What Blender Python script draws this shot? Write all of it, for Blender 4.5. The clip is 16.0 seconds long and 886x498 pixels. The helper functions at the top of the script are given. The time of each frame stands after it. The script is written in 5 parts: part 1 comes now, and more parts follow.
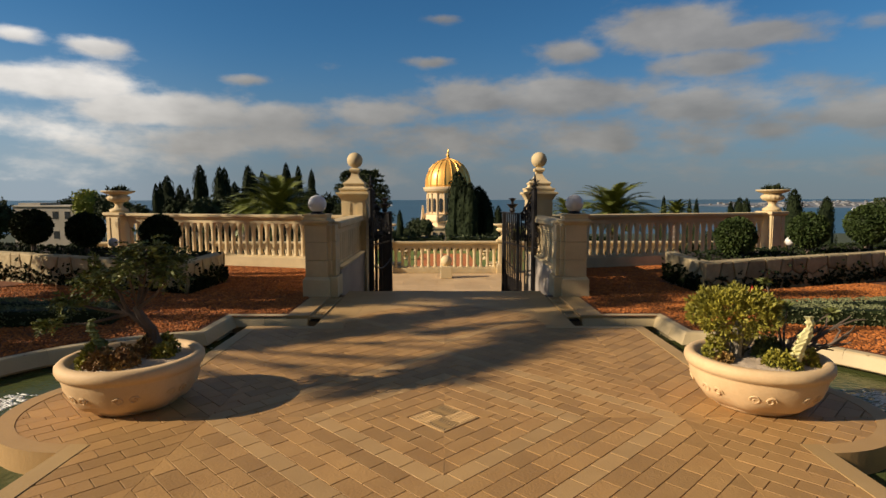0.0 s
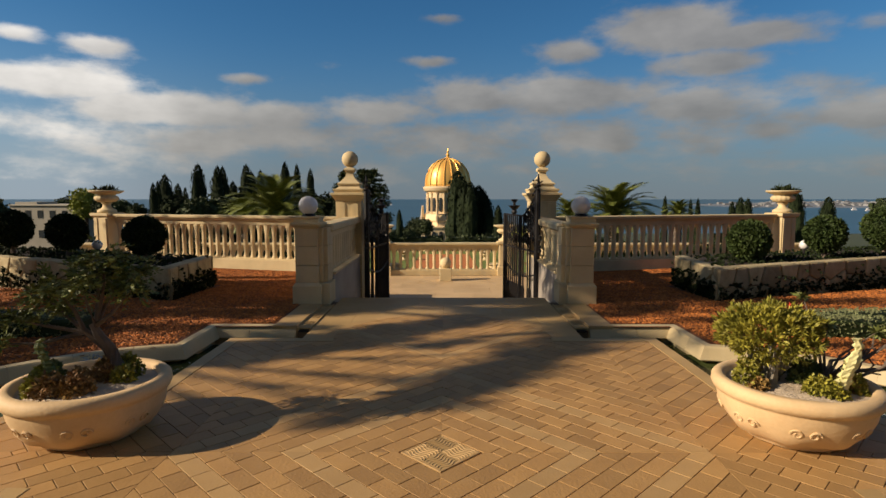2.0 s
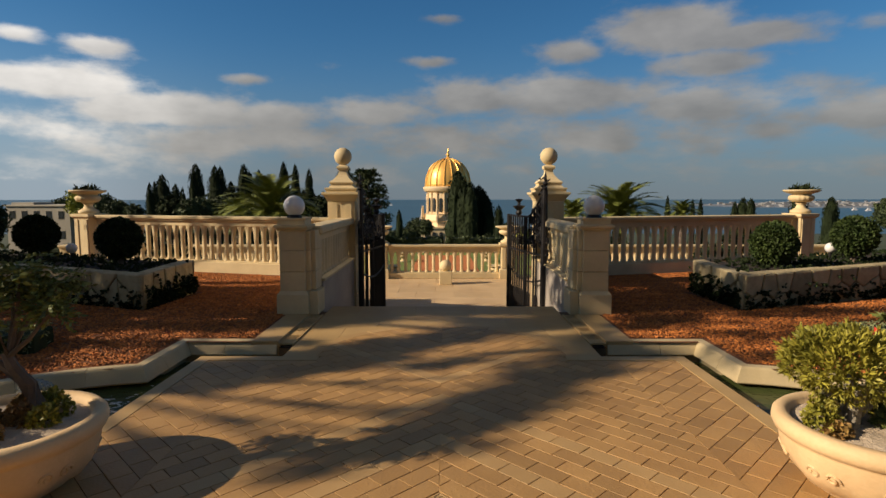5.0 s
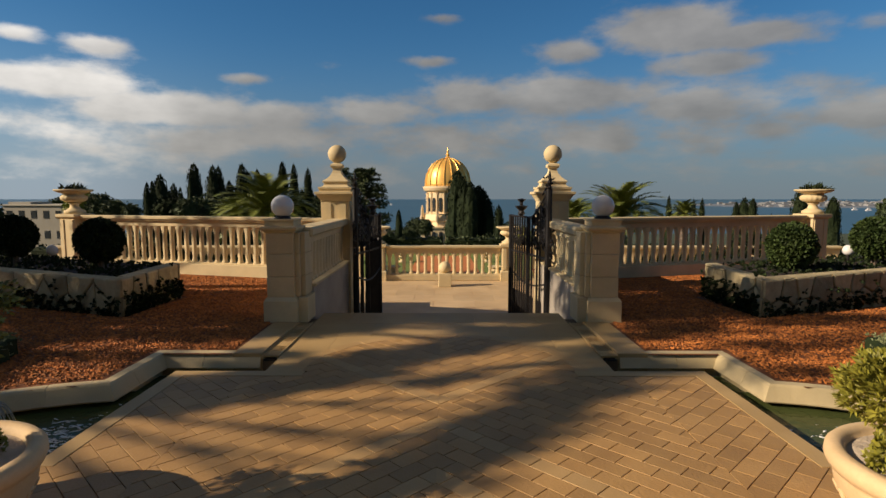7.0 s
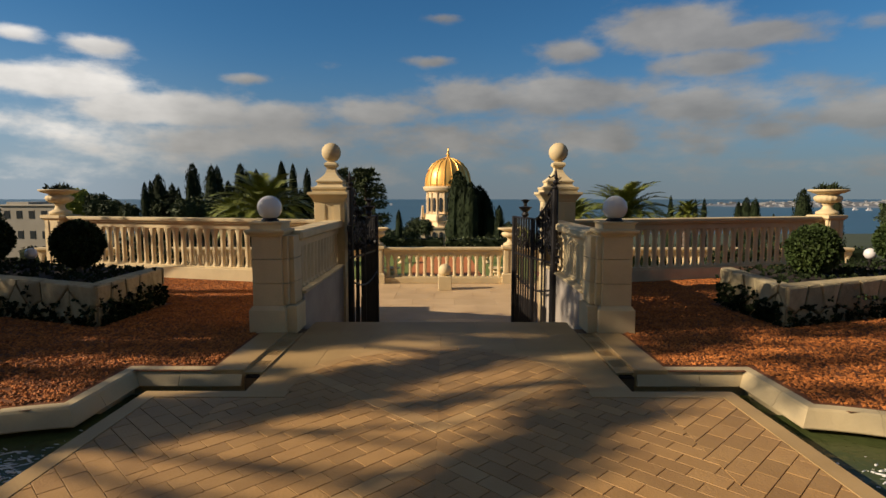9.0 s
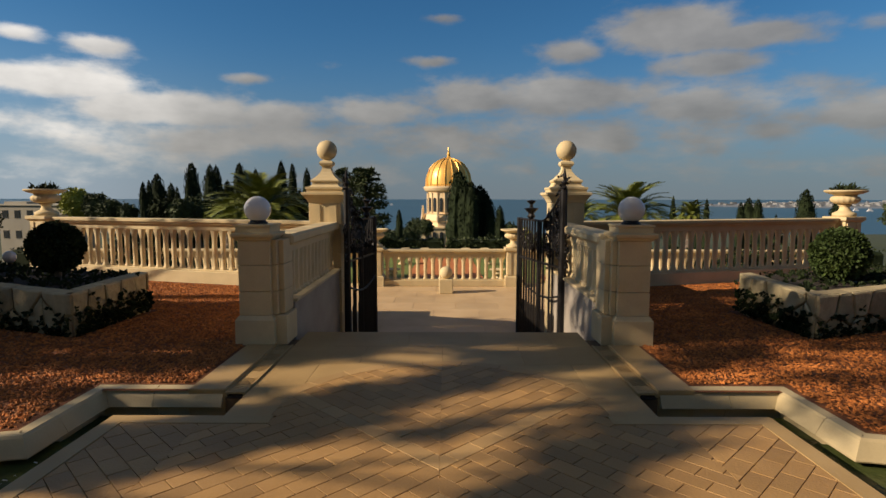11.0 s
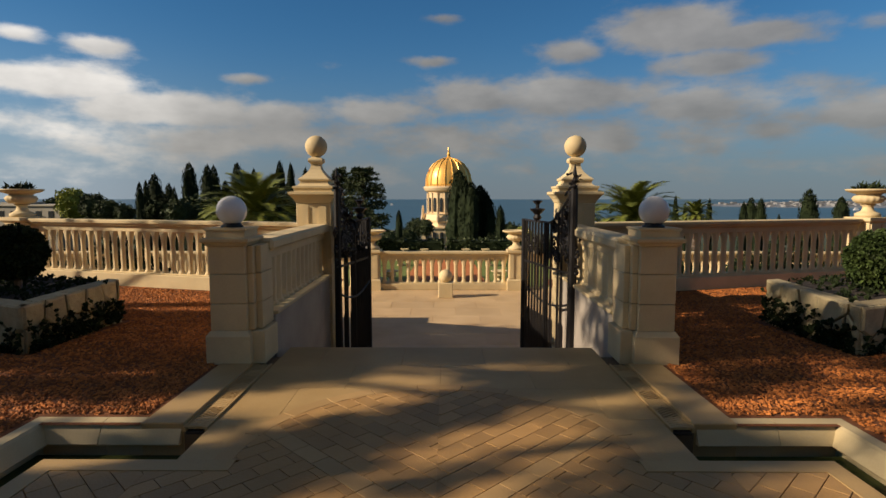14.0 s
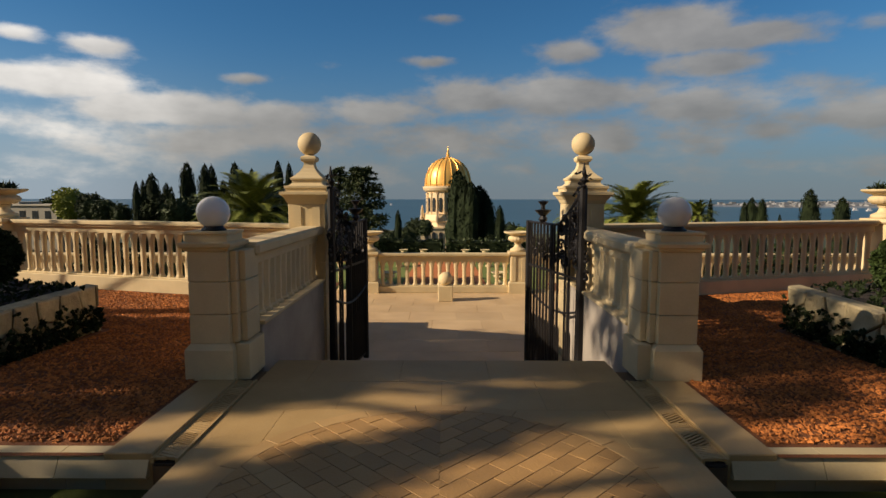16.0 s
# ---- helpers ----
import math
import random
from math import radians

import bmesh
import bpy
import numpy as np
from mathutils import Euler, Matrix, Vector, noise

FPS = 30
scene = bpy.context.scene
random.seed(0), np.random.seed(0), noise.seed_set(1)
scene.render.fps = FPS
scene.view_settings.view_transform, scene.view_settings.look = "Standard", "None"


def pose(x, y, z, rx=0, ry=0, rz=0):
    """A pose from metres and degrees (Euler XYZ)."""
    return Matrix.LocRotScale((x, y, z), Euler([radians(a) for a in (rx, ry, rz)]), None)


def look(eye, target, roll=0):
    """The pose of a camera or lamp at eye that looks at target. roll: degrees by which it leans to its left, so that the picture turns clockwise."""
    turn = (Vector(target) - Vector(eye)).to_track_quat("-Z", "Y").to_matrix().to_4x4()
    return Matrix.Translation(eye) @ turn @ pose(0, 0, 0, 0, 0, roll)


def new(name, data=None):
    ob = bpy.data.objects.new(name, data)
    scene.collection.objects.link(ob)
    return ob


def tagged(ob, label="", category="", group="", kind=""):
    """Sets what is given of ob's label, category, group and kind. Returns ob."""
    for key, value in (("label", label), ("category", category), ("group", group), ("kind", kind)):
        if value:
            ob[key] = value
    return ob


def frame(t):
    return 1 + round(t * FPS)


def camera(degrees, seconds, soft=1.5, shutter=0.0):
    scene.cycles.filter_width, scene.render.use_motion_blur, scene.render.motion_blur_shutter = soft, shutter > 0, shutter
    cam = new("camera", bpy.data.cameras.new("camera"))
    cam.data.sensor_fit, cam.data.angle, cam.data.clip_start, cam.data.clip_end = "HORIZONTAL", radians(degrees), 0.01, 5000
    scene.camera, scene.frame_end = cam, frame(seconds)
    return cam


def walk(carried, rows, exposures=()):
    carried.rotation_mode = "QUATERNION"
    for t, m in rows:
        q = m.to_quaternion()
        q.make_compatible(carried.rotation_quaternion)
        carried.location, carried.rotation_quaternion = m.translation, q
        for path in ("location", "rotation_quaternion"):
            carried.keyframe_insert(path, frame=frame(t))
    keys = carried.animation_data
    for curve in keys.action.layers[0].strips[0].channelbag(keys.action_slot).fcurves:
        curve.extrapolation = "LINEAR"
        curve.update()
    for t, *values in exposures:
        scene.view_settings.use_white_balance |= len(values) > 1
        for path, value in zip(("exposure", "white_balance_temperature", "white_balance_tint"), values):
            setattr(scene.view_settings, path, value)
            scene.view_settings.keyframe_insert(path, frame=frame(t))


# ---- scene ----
cam = camera(76.9, 16.0)

PATH = [
    (0, (0.01, -0.085, 1.687), (0.002, 1.906, 1.495), -0.1),
    (0.5, (0.015, 0.042, 1.686), (0.007, 2.033, 1.493), -0.0),
    (1, (0.018, 0.176, 1.694), (0.01, 2.167, 1.501), 0.0),
    (1.5, (0.025, 0.314, 1.71), (0.017, 2.304, 1.516), 0.0),
    (2, (0.027, 0.445, 1.717), (0.02, 2.435, 1.523), 0.0),
    (2.5, (0.035, 0.563, 1.707), (0.027, 2.553, 1.514), 0.0),
    (3, (0.034, 0.707, 1.696), (0.026, 2.698, 1.503), -0.0),
    (3.5, (0.035, 0.849, 1.697), (0.027, 2.84, 1.504), -0.0),
    (4, (0.033, 0.988, 1.707), (0.025, 2.978, 1.514), -0.0),
    (6.5, (0.046, 1.618, 1.691), (0.039, 3.608, 1.498), -0.1),
    (7, (0.052, 1.755, 1.699), (0.045, 3.745, 1.505), -0.0),
    (7.5, (0.062, 1.882, 1.711), (0.053, 3.873, 1.518), -0.0),
    (8, (0.063, 2.02, 1.719), (0.055, 4.011, 1.526), -0.0),
    (8.5, (0.067, 2.149, 1.72), (0.059, 4.139, 1.525), 0.0),
    (9, (0.059, 2.29, 1.707), (0.051, 4.28, 1.513), 0.0),
    (11.5, (0.035, 2.943, 1.715), (0.026, 4.934, 1.521), 0.1),
    (12, (0.033, 3.065, 1.701), (0.025, 5.055, 1.507), 0.1),
    (12.5, (0.03, 3.177, 1.689), (0.022, 5.167, 1.495), 0.0),
    (13, (0.039, 3.298, 1.682), (0.03, 5.289, 1.488), -0.0),
    (13.5, (0.047, 3.432, 1.692), (0.038, 5.422, 1.497), 0.0),
    (14, (0.054, 3.553, 1.707), (0.044, 5.544, 1.513), -0.0),
    (14.5, (0.051, 3.662, 1.717), (0.043, 5.652, 1.522), 0.0),
    (15, (0.04, 3.781, 1.716), (0.033, 5.772, 1.522), 0.0),
    (15.5, (0.033, 3.911, 1.714), (0.026, 5.901, 1.519), 0.1),
    (16, (0.033, 4.03, 1.712), (0.026, 6.02, 1.518), 0.05),
]
walk(cam, [(t, look(eye, target, roll)) for t, eye, target, roll in PATH])
scene.view_settings.exposure = 0.32

# ---- light ----
SUN_EL, SUN_AZ = radians(27), (-0.970, -0.243)   # towards the sun: from the west, slightly behind
world = bpy.data.worlds.new("sky")
scene.world = world
world.use_nodes = True
wn, wl = world.node_tree.nodes, world.node_tree.links
wn.clear()
w_out, w_bg = wn.new("ShaderNodeOutputWorld"), wn.new("ShaderNodeBackground")
w_sky = wn.new("ShaderNodeTexSky")
w_sky.sky_type, w_sky.sun_disc = "NISHITA", False
w_sky.sun_elevation, w_sky.sun_rotation = SUN_EL, radians(-104)
w_sky.altitude, w_sky.air_density, w_sky.dust_density, w_sky.ozone_density = 200, 1.0, 0.25, 2.5
w_bg.inputs[1].default_value = 0.053
w_co = wn.new("ShaderNodeTexCoord")


def wmath(op, a, b=0.0, c=0.0):
    n = wn.new("ShaderNodeMath")
    n.operation = op
    for k, v in enumerate((a, b, c)):
        if isinstance(v, (int, float)):
            n.inputs[k].default_value = v
        else:
            wl.new(v, n.inputs[k])
    return n.outputs[0]


w_sep = wn.new("ShaderNodeSeparateXYZ")
wl.new(w_co.outputs["Generated"], w_sep.inputs[0])
az = wmath("ARCTAN2", w_sep.outputs[0], w_sep.outputs[1])
el = wmath("ARCSINE", w_sep.outputs[2])
w_cmb = wn.new("ShaderNodeCombineXYZ")
wl.new(wmath("MULTIPLY", az, 1.0), w_cmb.inputs[0])
wl.new(wmath("MULTIPLY", el, 2.1), w_cmb.inputs[1])
w_n1 = wn.new("ShaderNodeTexNoise")
wl.new(w_cmb.outputs[0], w_n1.inputs["Vector"])
w_n1.inputs["Scale"].default_value, w_n1.inputs["Detail"].default_value, w_n1.inputs["Roughness"].default_value = 8.0, 9, 0.58
warp = wmath("MULTIPLY", wmath("SUBTRACT", w_n1.outputs[0], 0.5), 1.15)
# banks of cloud: azimuth, elevation, half width, half height (degrees), density
CLOUDS = [(-34.5, 9.2, 7, 1.5, 1.4), (-37, 12.7, 2.6, 0.7, 1.0), (-31.5, 12.5, 2.8, 0.75, 1.0), (-26, 7.6, 10, 1.9, 1.3), (-16, 7.6, 6.5, 1.5, 1.15), (-25, 5.0, 14, 2.4, 0.95), (-19, 10.8, 2.8, 0.6, 0.95),
          (-6, 8.0, 7, 1.6, 1.05), (3.5, 9.6, 8, 2.0, 1.2), (14, 9.5, 10, 2.2, 1.2), (25, 8.2, 10, 2.2, 1.1), (37, 6.8, 10, 2.0, 1.05), (4, 5.6, 50, 2.6, 0.86),
          (12.5, 13.6, 3.8, 1.1, 1.05), (21, 14.5, 6, 2.3, 1.35), (28.5, 13.6, 5, 1.4, 1.2), (24, 11.8, 7, 1.3, 1.05), (-0.4, 16.9, 2.2, 0.5, 0.82), (-1.6, 13.0, 2.4, 0.6, 0.85), (37, 13.4, 2.2, 0.9, 0.75),
          (0, 2.6, 120, 2.0, 0.4),
          (-90, 32, 60, 9, 0.75), (90, 34, 60, 9, 0.75), (170, 34, 60, 10, 0.75), (0, 40, 90, 9, 0.7), (-120, 55, 60, 9, 0.7), (60, 60, 90, 12, 0.7)]
dens = crest = 0.0
for a0, e0, wa, we, k in CLOUDS:
    da = wmath("MULTIPLY", wmath("SUBTRACT", az, radians(a0)), 1 / radians(wa))
    de = wmath("MULTIPLY", wmath("SUBTRACT", el, radians(e0)), 1 / radians(we))
    r2 = wmath("ADD", wmath("MULTIPLY", da, da), wmath("MULTIPLY", de, de))
    g = wmath("MULTIPLY", wmath("EXPONENT", wmath("MULTIPLY", r2, -1.0)), k)
    lit = wmath("MULTIPLY", g, de)
    crest = wmath("ADD", crest, lit) if not isinstance(dens, float) else lit
    dens = wmath("MAXIMUM", dens, g) if not isinstance(dens, float) else g
# broken cloud deck added overhead, out of view, to shape the fill light
deck = wn.new("ShaderNodeMapRange")
deck.interpolation_type = "SMOOTHSTEP"
deck.inputs[1].default_value, deck.inputs[2].default_value, deck.inputs[4].default_value = radians(22), radians(42), 0.7
wl.new(el, deck.inputs[0])
dens = wmath("MAXIMUM", dens, deck.outputs[0])
cloud = wmath("ADD", dens, wmath("MULTIPLY", warp, 1.9))
w_ramp = wn.new("ShaderNodeMapRange")
w_ramp.interpolation_type = "SMOOTHSTEP"
w_ramp.inputs[1].default_value, w_ramp.inputs[2].default_value = 0.22, 0.95
wl.new(cloud, w_ramp.inputs[0])
w_n2 = wn.new("ShaderNodeTexNoise")
wl.new(w_cmb.outputs[0], w_n2.inputs["Vector"])
w_n2.inputs["Scale"].default_value, w_n2.inputs["Detail"].default_value = 9.0, 6
# the cloud bank is brightest at its western end
glow = wmath("MULTIPLY", wmath("ADD", az, 0.64), 1 / 0.21)
near = wmath("MULTIPLY", wmath("EXPONENT", wmath("MULTIPLY", wmath("MULTIPLY", glow, glow), -1.0)), 1.6)
lum = wmath("MULTIPLY", wmath("ADD", wmath("MULTIPLY", w_n2.outputs[0], 5.5), 2.2), wmath("ADD", near, 0.86))
thick = wn.new("ShaderNodeMapRange")      # the added deck gets a darker underside to deepen the shade
thick.inputs[1].default_value, thick.inputs[2].default_value, thick.inputs[3].default_value, thick.inputs[4].default_value = radians(20), radians(40), 1.0, 0.36
wl.new(el, thick.inputs[0])
lum = wmath("MULTIPLY", lum, thick.outputs[0])
# tops of the banks catch the sun, their undersides are grey
lum = wmath("MULTIPLY", lum, wmath("MAXIMUM", wmath("MULTIPLY_ADD", crest, 0.3, 1.0), 0.6))
w_cc = wn.new("ShaderNodeVectorMath")
w_cc.operation = "SCALE"
w_warm = wn.new("ShaderNodeMixRGB")       # the added deck is tinted warmer than the banks over the sea, to warm the shade
wl.new(deck.outputs[0], w_warm.inputs[0])
w_warm.inputs[1].default_value, w_warm.inputs[2].default_value = (1.05, 0.98, 0.89, 1), (1.22, 0.95, 0.68, 1)
wl.new(w_warm.outputs[0], w_cc.inputs[0])
wl.new(lum, w_cc.inputs[3])
w_mix = wn.new("ShaderNodeMixRGB")
wl.new(wmath("MULTIPLY", w_ramp.outputs[0], 0.85), w_mix.inputs[0])
w_tint = wn.new("ShaderNodeVectorMath")
w_tint.operation = "MULTIPLY"
wl.new(w_sky.outputs[0], w_tint.inputs[0])
w_tint.inputs[1].default_value = (0.40, 0.88, 1.16)
w_haze = wn.new("ShaderNodeMixRGB")
low = wmath("MULTIPLY", el, 1 / radians(8.5))
wl.new(wmath("MULTIPLY", wmath("EXPONENT", wmath("MULTIPLY", wmath("MULTIPLY", low, low), -1.0)), 0.88), w_haze.inputs[0])
wl.new(w_tint.outputs[0], w_haze.inputs[1])
w_hz = wn.new("ShaderNodeVectorMath")
w_hz.operation = "SCALE"
w_hz.inputs[0].default_value = (2.65, 3.05, 3.6)
wl.new(wmath("MULTIPLY_ADD", near, 0.55, 1.0), w_hz.inputs[3])
wl.new(w_hz.outputs[0], w_haze.inputs[2])
wl.new(w_haze.outputs[0], w_mix.inputs[1])
wl.new(w_cc.outputs[0], w_mix.inputs[2])
wl.new(w_mix.outputs[0], w_bg.inputs[0])
wl.new(w_bg.outputs[0], w_out.inputs[0])

sun = new("sun", bpy.data.lights.new("sun", "SUN"))
sun.data.energy, sun.data.angle, sun.data.color = 5.0, radians(0.6), (1.0, 0.81, 0.59)
sun.matrix_world = look((SUN_AZ[0] * 50 * math.cos(SUN_EL), SUN_AZ[1] * 50 * math.cos(SUN_EL), 50 * math.sin(SUN_EL)), (0, 0, 0))


# ---- materials ----
def mat(name, c1, c2, rough=0.7, fine=40.0, coarse=3.0, bump=0.2, metal=0.0, vary=0.12, island=False, stain=None, spec=0.5):
    """Two colours mixed by coarse and fine grain, with relief and a shade that varies from piece to piece."""
    m = bpy.data.materials.new(name)
    m.use_nodes = True
    n, l = m.node_tree.nodes, m.node_tree.links
    b = n["Principled BSDF"]
    co = n.new("ShaderNodeTexCoord")
    geo = n.new("ShaderNodeNewGeometry")
    f, c = n.new("ShaderNodeTexNoise"), n.new("ShaderNodeTexNoise")
    f.inputs["Scale"].default_value, f.inputs["Detail"].default_value = fine, 5
    c.inputs["Scale"].default_value, c.inputs["Detail"].default_value = coarse, 4
    l.new(geo.outputs["Position"], f.inputs["Vector"])
    l.new(geo.outputs["Position"], c.inputs["Vector"])
    add = n.new("ShaderNodeMath")
    add.operation = "MULTIPLY_ADD"
    l.new(f.outputs[0], add.inputs[0])
    add.inputs[1].default_value = 0.55
    sc = n.new("ShaderNodeMath")
    sc.operation = "MULTIPLY_ADD"
    l.new(c.outputs[0], sc.inputs[0])
    sc.inputs[1].default_value, sc.inputs[2].default_value = 1.5, -0.55
    l.new(sc.outputs[0], add.inputs[2])
    ramp = n.new("ShaderNodeMixRGB")
    ramp.use_clamp = False
    cl = n.new("ShaderNodeClamp")
    l.new(add.outputs[0], cl.inputs[0])
    l.new(cl.outputs[0], ramp.inputs[0])
    ramp.inputs[1].default_value, ramp.inputs[2].default_value = (*c1, 1), (*c2, 1)
    hsv = n.new("ShaderNodeHueSaturation")
    l.new(ramp.outputs[0], hsv.inputs["Color"])
    rnd = geo.outputs["Random Per Island"] if island else n.new("ShaderNodeObjectInfo").outputs["Random"]
    vm = n.new("ShaderNodeMapRange")
    vm.inputs[3].default_value, vm.inputs[4].default_value = 1 - vary, 1 + vary
    l.new(rnd, vm.inputs[0])
    l.new(vm.outputs[0], hsv.inputs["Value"])
    out = hsv.outputs[0]
    if stain:
        sn = n.new("ShaderNodeTexNoise")
        sn.inputs["Scale"].default_value, sn.inputs["Detail"].default_value = 1.3, 7
        l.new(geo.outputs["Position"], sn.inputs["Vector"])
        sr = n.new("ShaderNodeMapRange")
        sr.inputs[1].default_value, sr.inputs[2].default_value, sr.inputs[4].default_value = 0.5, 0.75, 0.6
        l.new(sn.outputs[0], sr.inputs[0])
        sm = n.new("ShaderNodeMixRGB")
        l.new(sr.outputs[0], sm.inputs[0])
        l.new(out, sm.inputs[1])
        sm.inputs[2].default_value = (*stain, 1)
        out = sm.outputs[0]
    l.new(out, b.inputs["Base Color"])
    b.inputs["Roughness"].default_value, b.inputs["Metallic"].default_value = rough, metal
    b.inputs["Specular IOR Level"].default_value = spec
    if bump:
        bp = n.new("ShaderNodeBump")
        bp.inputs["Strength"].default_value, bp.inputs["Distance"].default_value = bump, 0.02
        l.new(add.outputs[0], bp.inputs["Height"])
        l.new(bp.outputs[0], b.inputs["Normal"])
    return m


M_STONE = mat("cream_limestone", (0.540, 0.422, 0.237), (0.700, 0.565, 0.327), 0.75, 60, 2.5, 0.15, vary=0.06, stain=(0.400, 0.324, 0.206))
M_APRON = mat("apron_stone", (0.370, 0.240, 0.097), (0.470, 0.318, 0.139), 0.6, 50, 2.0, 0.15, vary=0.06, stain=(0.310, 0.201, 0.080))
M_BRICK = mat("paving_brick", (0.325, 0.182, 0.064), (0.420, 0.251, 0.093), 0.6, 55, 2.5, 0.35, vary=0.17)
M_BAND = mat("pale_band_stone", (0.420, 0.331, 0.184), (0.520, 0.419, 0.240), 0.6, 60, 3, 0.15, vary=0.1)
M_PALEBRICK = mat("pale_paving_brick", (0.375, 0.232, 0.092), (0.465, 0.298, 0.126), 0.6, 70, 3.0, 0.2, vary=0.1)
M_BRICKS = mat("paving_bricks_far", (0.325, 0.182, 0.064), (0.420, 0.251, 0.093), 0.6, 55, 2.5, 0.35, vary=0.17, island=True)
M_JOINT = mat("joint_mortar", (0.13, 0.08, 0.04), (0.22, 0.14, 0.07), 0.9, 80, 3, 0.2)
M_GRAVEL = mat("red_gravel_bed", (0.09, 0.028, 0.006), (0.20, 0.065, 0.014), 0.95, 90, 5, 0.8)
M_PEBBLE = mat("red_crushed_stone", (0.23, 0.066, 0.010), (0.50, 0.172, 0.035), 0.85, 60, 4, 0.2, vary=0.45, island=True)
M_IRON = mat("black_iron", (0.007, 0.006, 0.007), (0.018, 0.016, 0.016), 0.5, 60, 5, 0.1, spec=0.3)
M_SOIL = mat("dark_soil", (0.018, 0.013, 0.01), (0.05, 0.035, 0.025), 0.95, 50, 6, 0.8)
M_GOLD = mat("gilded_tile", (0.92, 0.50, 0.10), (1.0, 0.62, 0.18), 0.42, 3, 0.4, 0.05, metal=0.45)
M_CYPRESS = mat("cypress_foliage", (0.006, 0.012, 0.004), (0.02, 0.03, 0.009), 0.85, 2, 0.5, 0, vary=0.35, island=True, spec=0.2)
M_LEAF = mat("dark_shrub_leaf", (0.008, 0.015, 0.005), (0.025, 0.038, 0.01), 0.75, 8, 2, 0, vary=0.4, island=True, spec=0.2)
M_PALM = mat("palm_leaf", (0.05, 0.075, 0.012), (0.22, 0.235, 0.042), 0.5, 6, 1.5, 0, vary=0.35, island=True)
M_BARK = mat("bark", (0.07, 0.05, 0.035), (0.17, 0.13, 0.10), 0.9, 40, 6, 0.6)
M_GRASS = mat("lawn", (0.10, 0.14, 0.025), (0.18, 0.22, 0.045), 0.9, 6, 0.3, 0.3)
M_LAND = mat("wooded_slope", (0.02, 0.032, 0.012), (0.05, 0.065, 0.025), 0.95, 0.6, 0.05, 0.3)
M_ROOFRED = mat("red_path", (0.44, 0.13, 0.035), (0.56, 0.20, 0.06), 0.9, 20, 1.5, 0.3)
# distance haze is mixed into this colour as a dull blue-grey
M_CITY = mat("hazed_city_plaster", (0.16, 0.17, 0.185), (0.26, 0.255, 0.25), 0.9, 0.05, 0.01, 0, vary=0.25, island=True)
M_HOUSE = mat("house_plaster", (0.29, 0.265, 0.215), (0.38, 0.35, 0.29), 0.85, 8, 0.6, 0.05)
M_GLASSDARK = mat("dark_window_glass", (0.02, 0.025, 0.03), (0.04, 0.045, 0.05), 0.15, 3, 1, 0)
M_GLOBE = mat("opal_glass", (0.62, 0.60, 0.58), (0.70, 0.68, 0.66), 0.18, 20, 3, 0.02)
M_HEDGE = mat("grey_green_hedge", (0.12, 0.145, 0.06), (0.25, 0.265, 0.13), 0.8, 30, 3, 0.3, vary=0.4, island=True)
M_PLASTER = mat("grey_wall_plaster", (0.30, 0.265, 0.225), (0.42, 0.37, 0.315), 0.8, 30, 2.0, 0.15, stain=(0.22, 0.19, 0.16))
M_RUBBLE = mat("rough_bed_stone", (0.300, 0.240, 0.132), (0.500, 0.408, 0.238), 0.85, 26, 6, 1.0, vary=0.3)


def sea_material():
    m = mat("sea_water", (0.028, 0.075, 0.115), (0.038, 0.095, 0.145), 0.4, 0.02, 0.003, 0, spec=0.3)
    return m


def water_material():
    m = bpy.data.materials.new("pool_water")
    m.use_nodes = True
    n, l = m.node_tree.nodes, m.node_tree.links
    b = n["Principled BSDF"]
    b.inputs["Base Color"].default_value = (0.060, 0.074, 0.024, 1)
    b.inputs["Roughness"].default_value = 0.12
    b.inputs["IOR"].default_value = 1.14
    t, bp, g = n.new("ShaderNodeTexNoise"), n.new("ShaderNodeBump"), n.new("ShaderNodeNewGeometry")
    t.inputs["Scale"].default_value, t.inputs["Detail"].default_value = 9, 4
    bp.inputs["Strength"].default_value, bp.inputs["Distance"].default_value = 0.5, 0.03
    l.new(g.outputs["Position"], t.inputs["Vector"])
    l.new(t.outputs[0], bp.inputs["Height"])
    l.new(bp.outputs[0], b.inputs["Normal"])
    return m


M_SEA, M_WATER = sea_material(), water_material()


# ---- mesh helpers ----
def part(name, bm, material, parent=None, label="", smooth=False):
    """Links a bmesh as one mesh object, under a thing or on its own."""
    me = bpy.data.meshes.new(name)
    bm.to_mesh(me)
    bm.free()
    me.materials.append(material)
    if smooth:
        me.polygons.foreach_set("use_smooth", [True] * len(me.polygons))
    ob = new(name, me)
    ob.parent = parent
    if label:
        ob["label"] = label
    return ob


def raw(name, verts, faces, material, parent=None, label="", smooth=False):
    me = bpy.data.meshes.new(name)
    me.from_pydata(verts, [], faces)
    me.materials.append(material)
    if smooth:
        me.polygons.foreach_set("use_smooth", [True] * len(me.polygons))
    ob = new(name, me)
    ob.parent = parent
    if label:
        ob["label"] = label
    return ob


def empty(name, x, y, z, label, category, group="", rz=0.0):
    ob = tagged(new(name), label, category, group)
    ob.matrix_basis = pose(x, y, z, 0, 0, rz)
    return ob


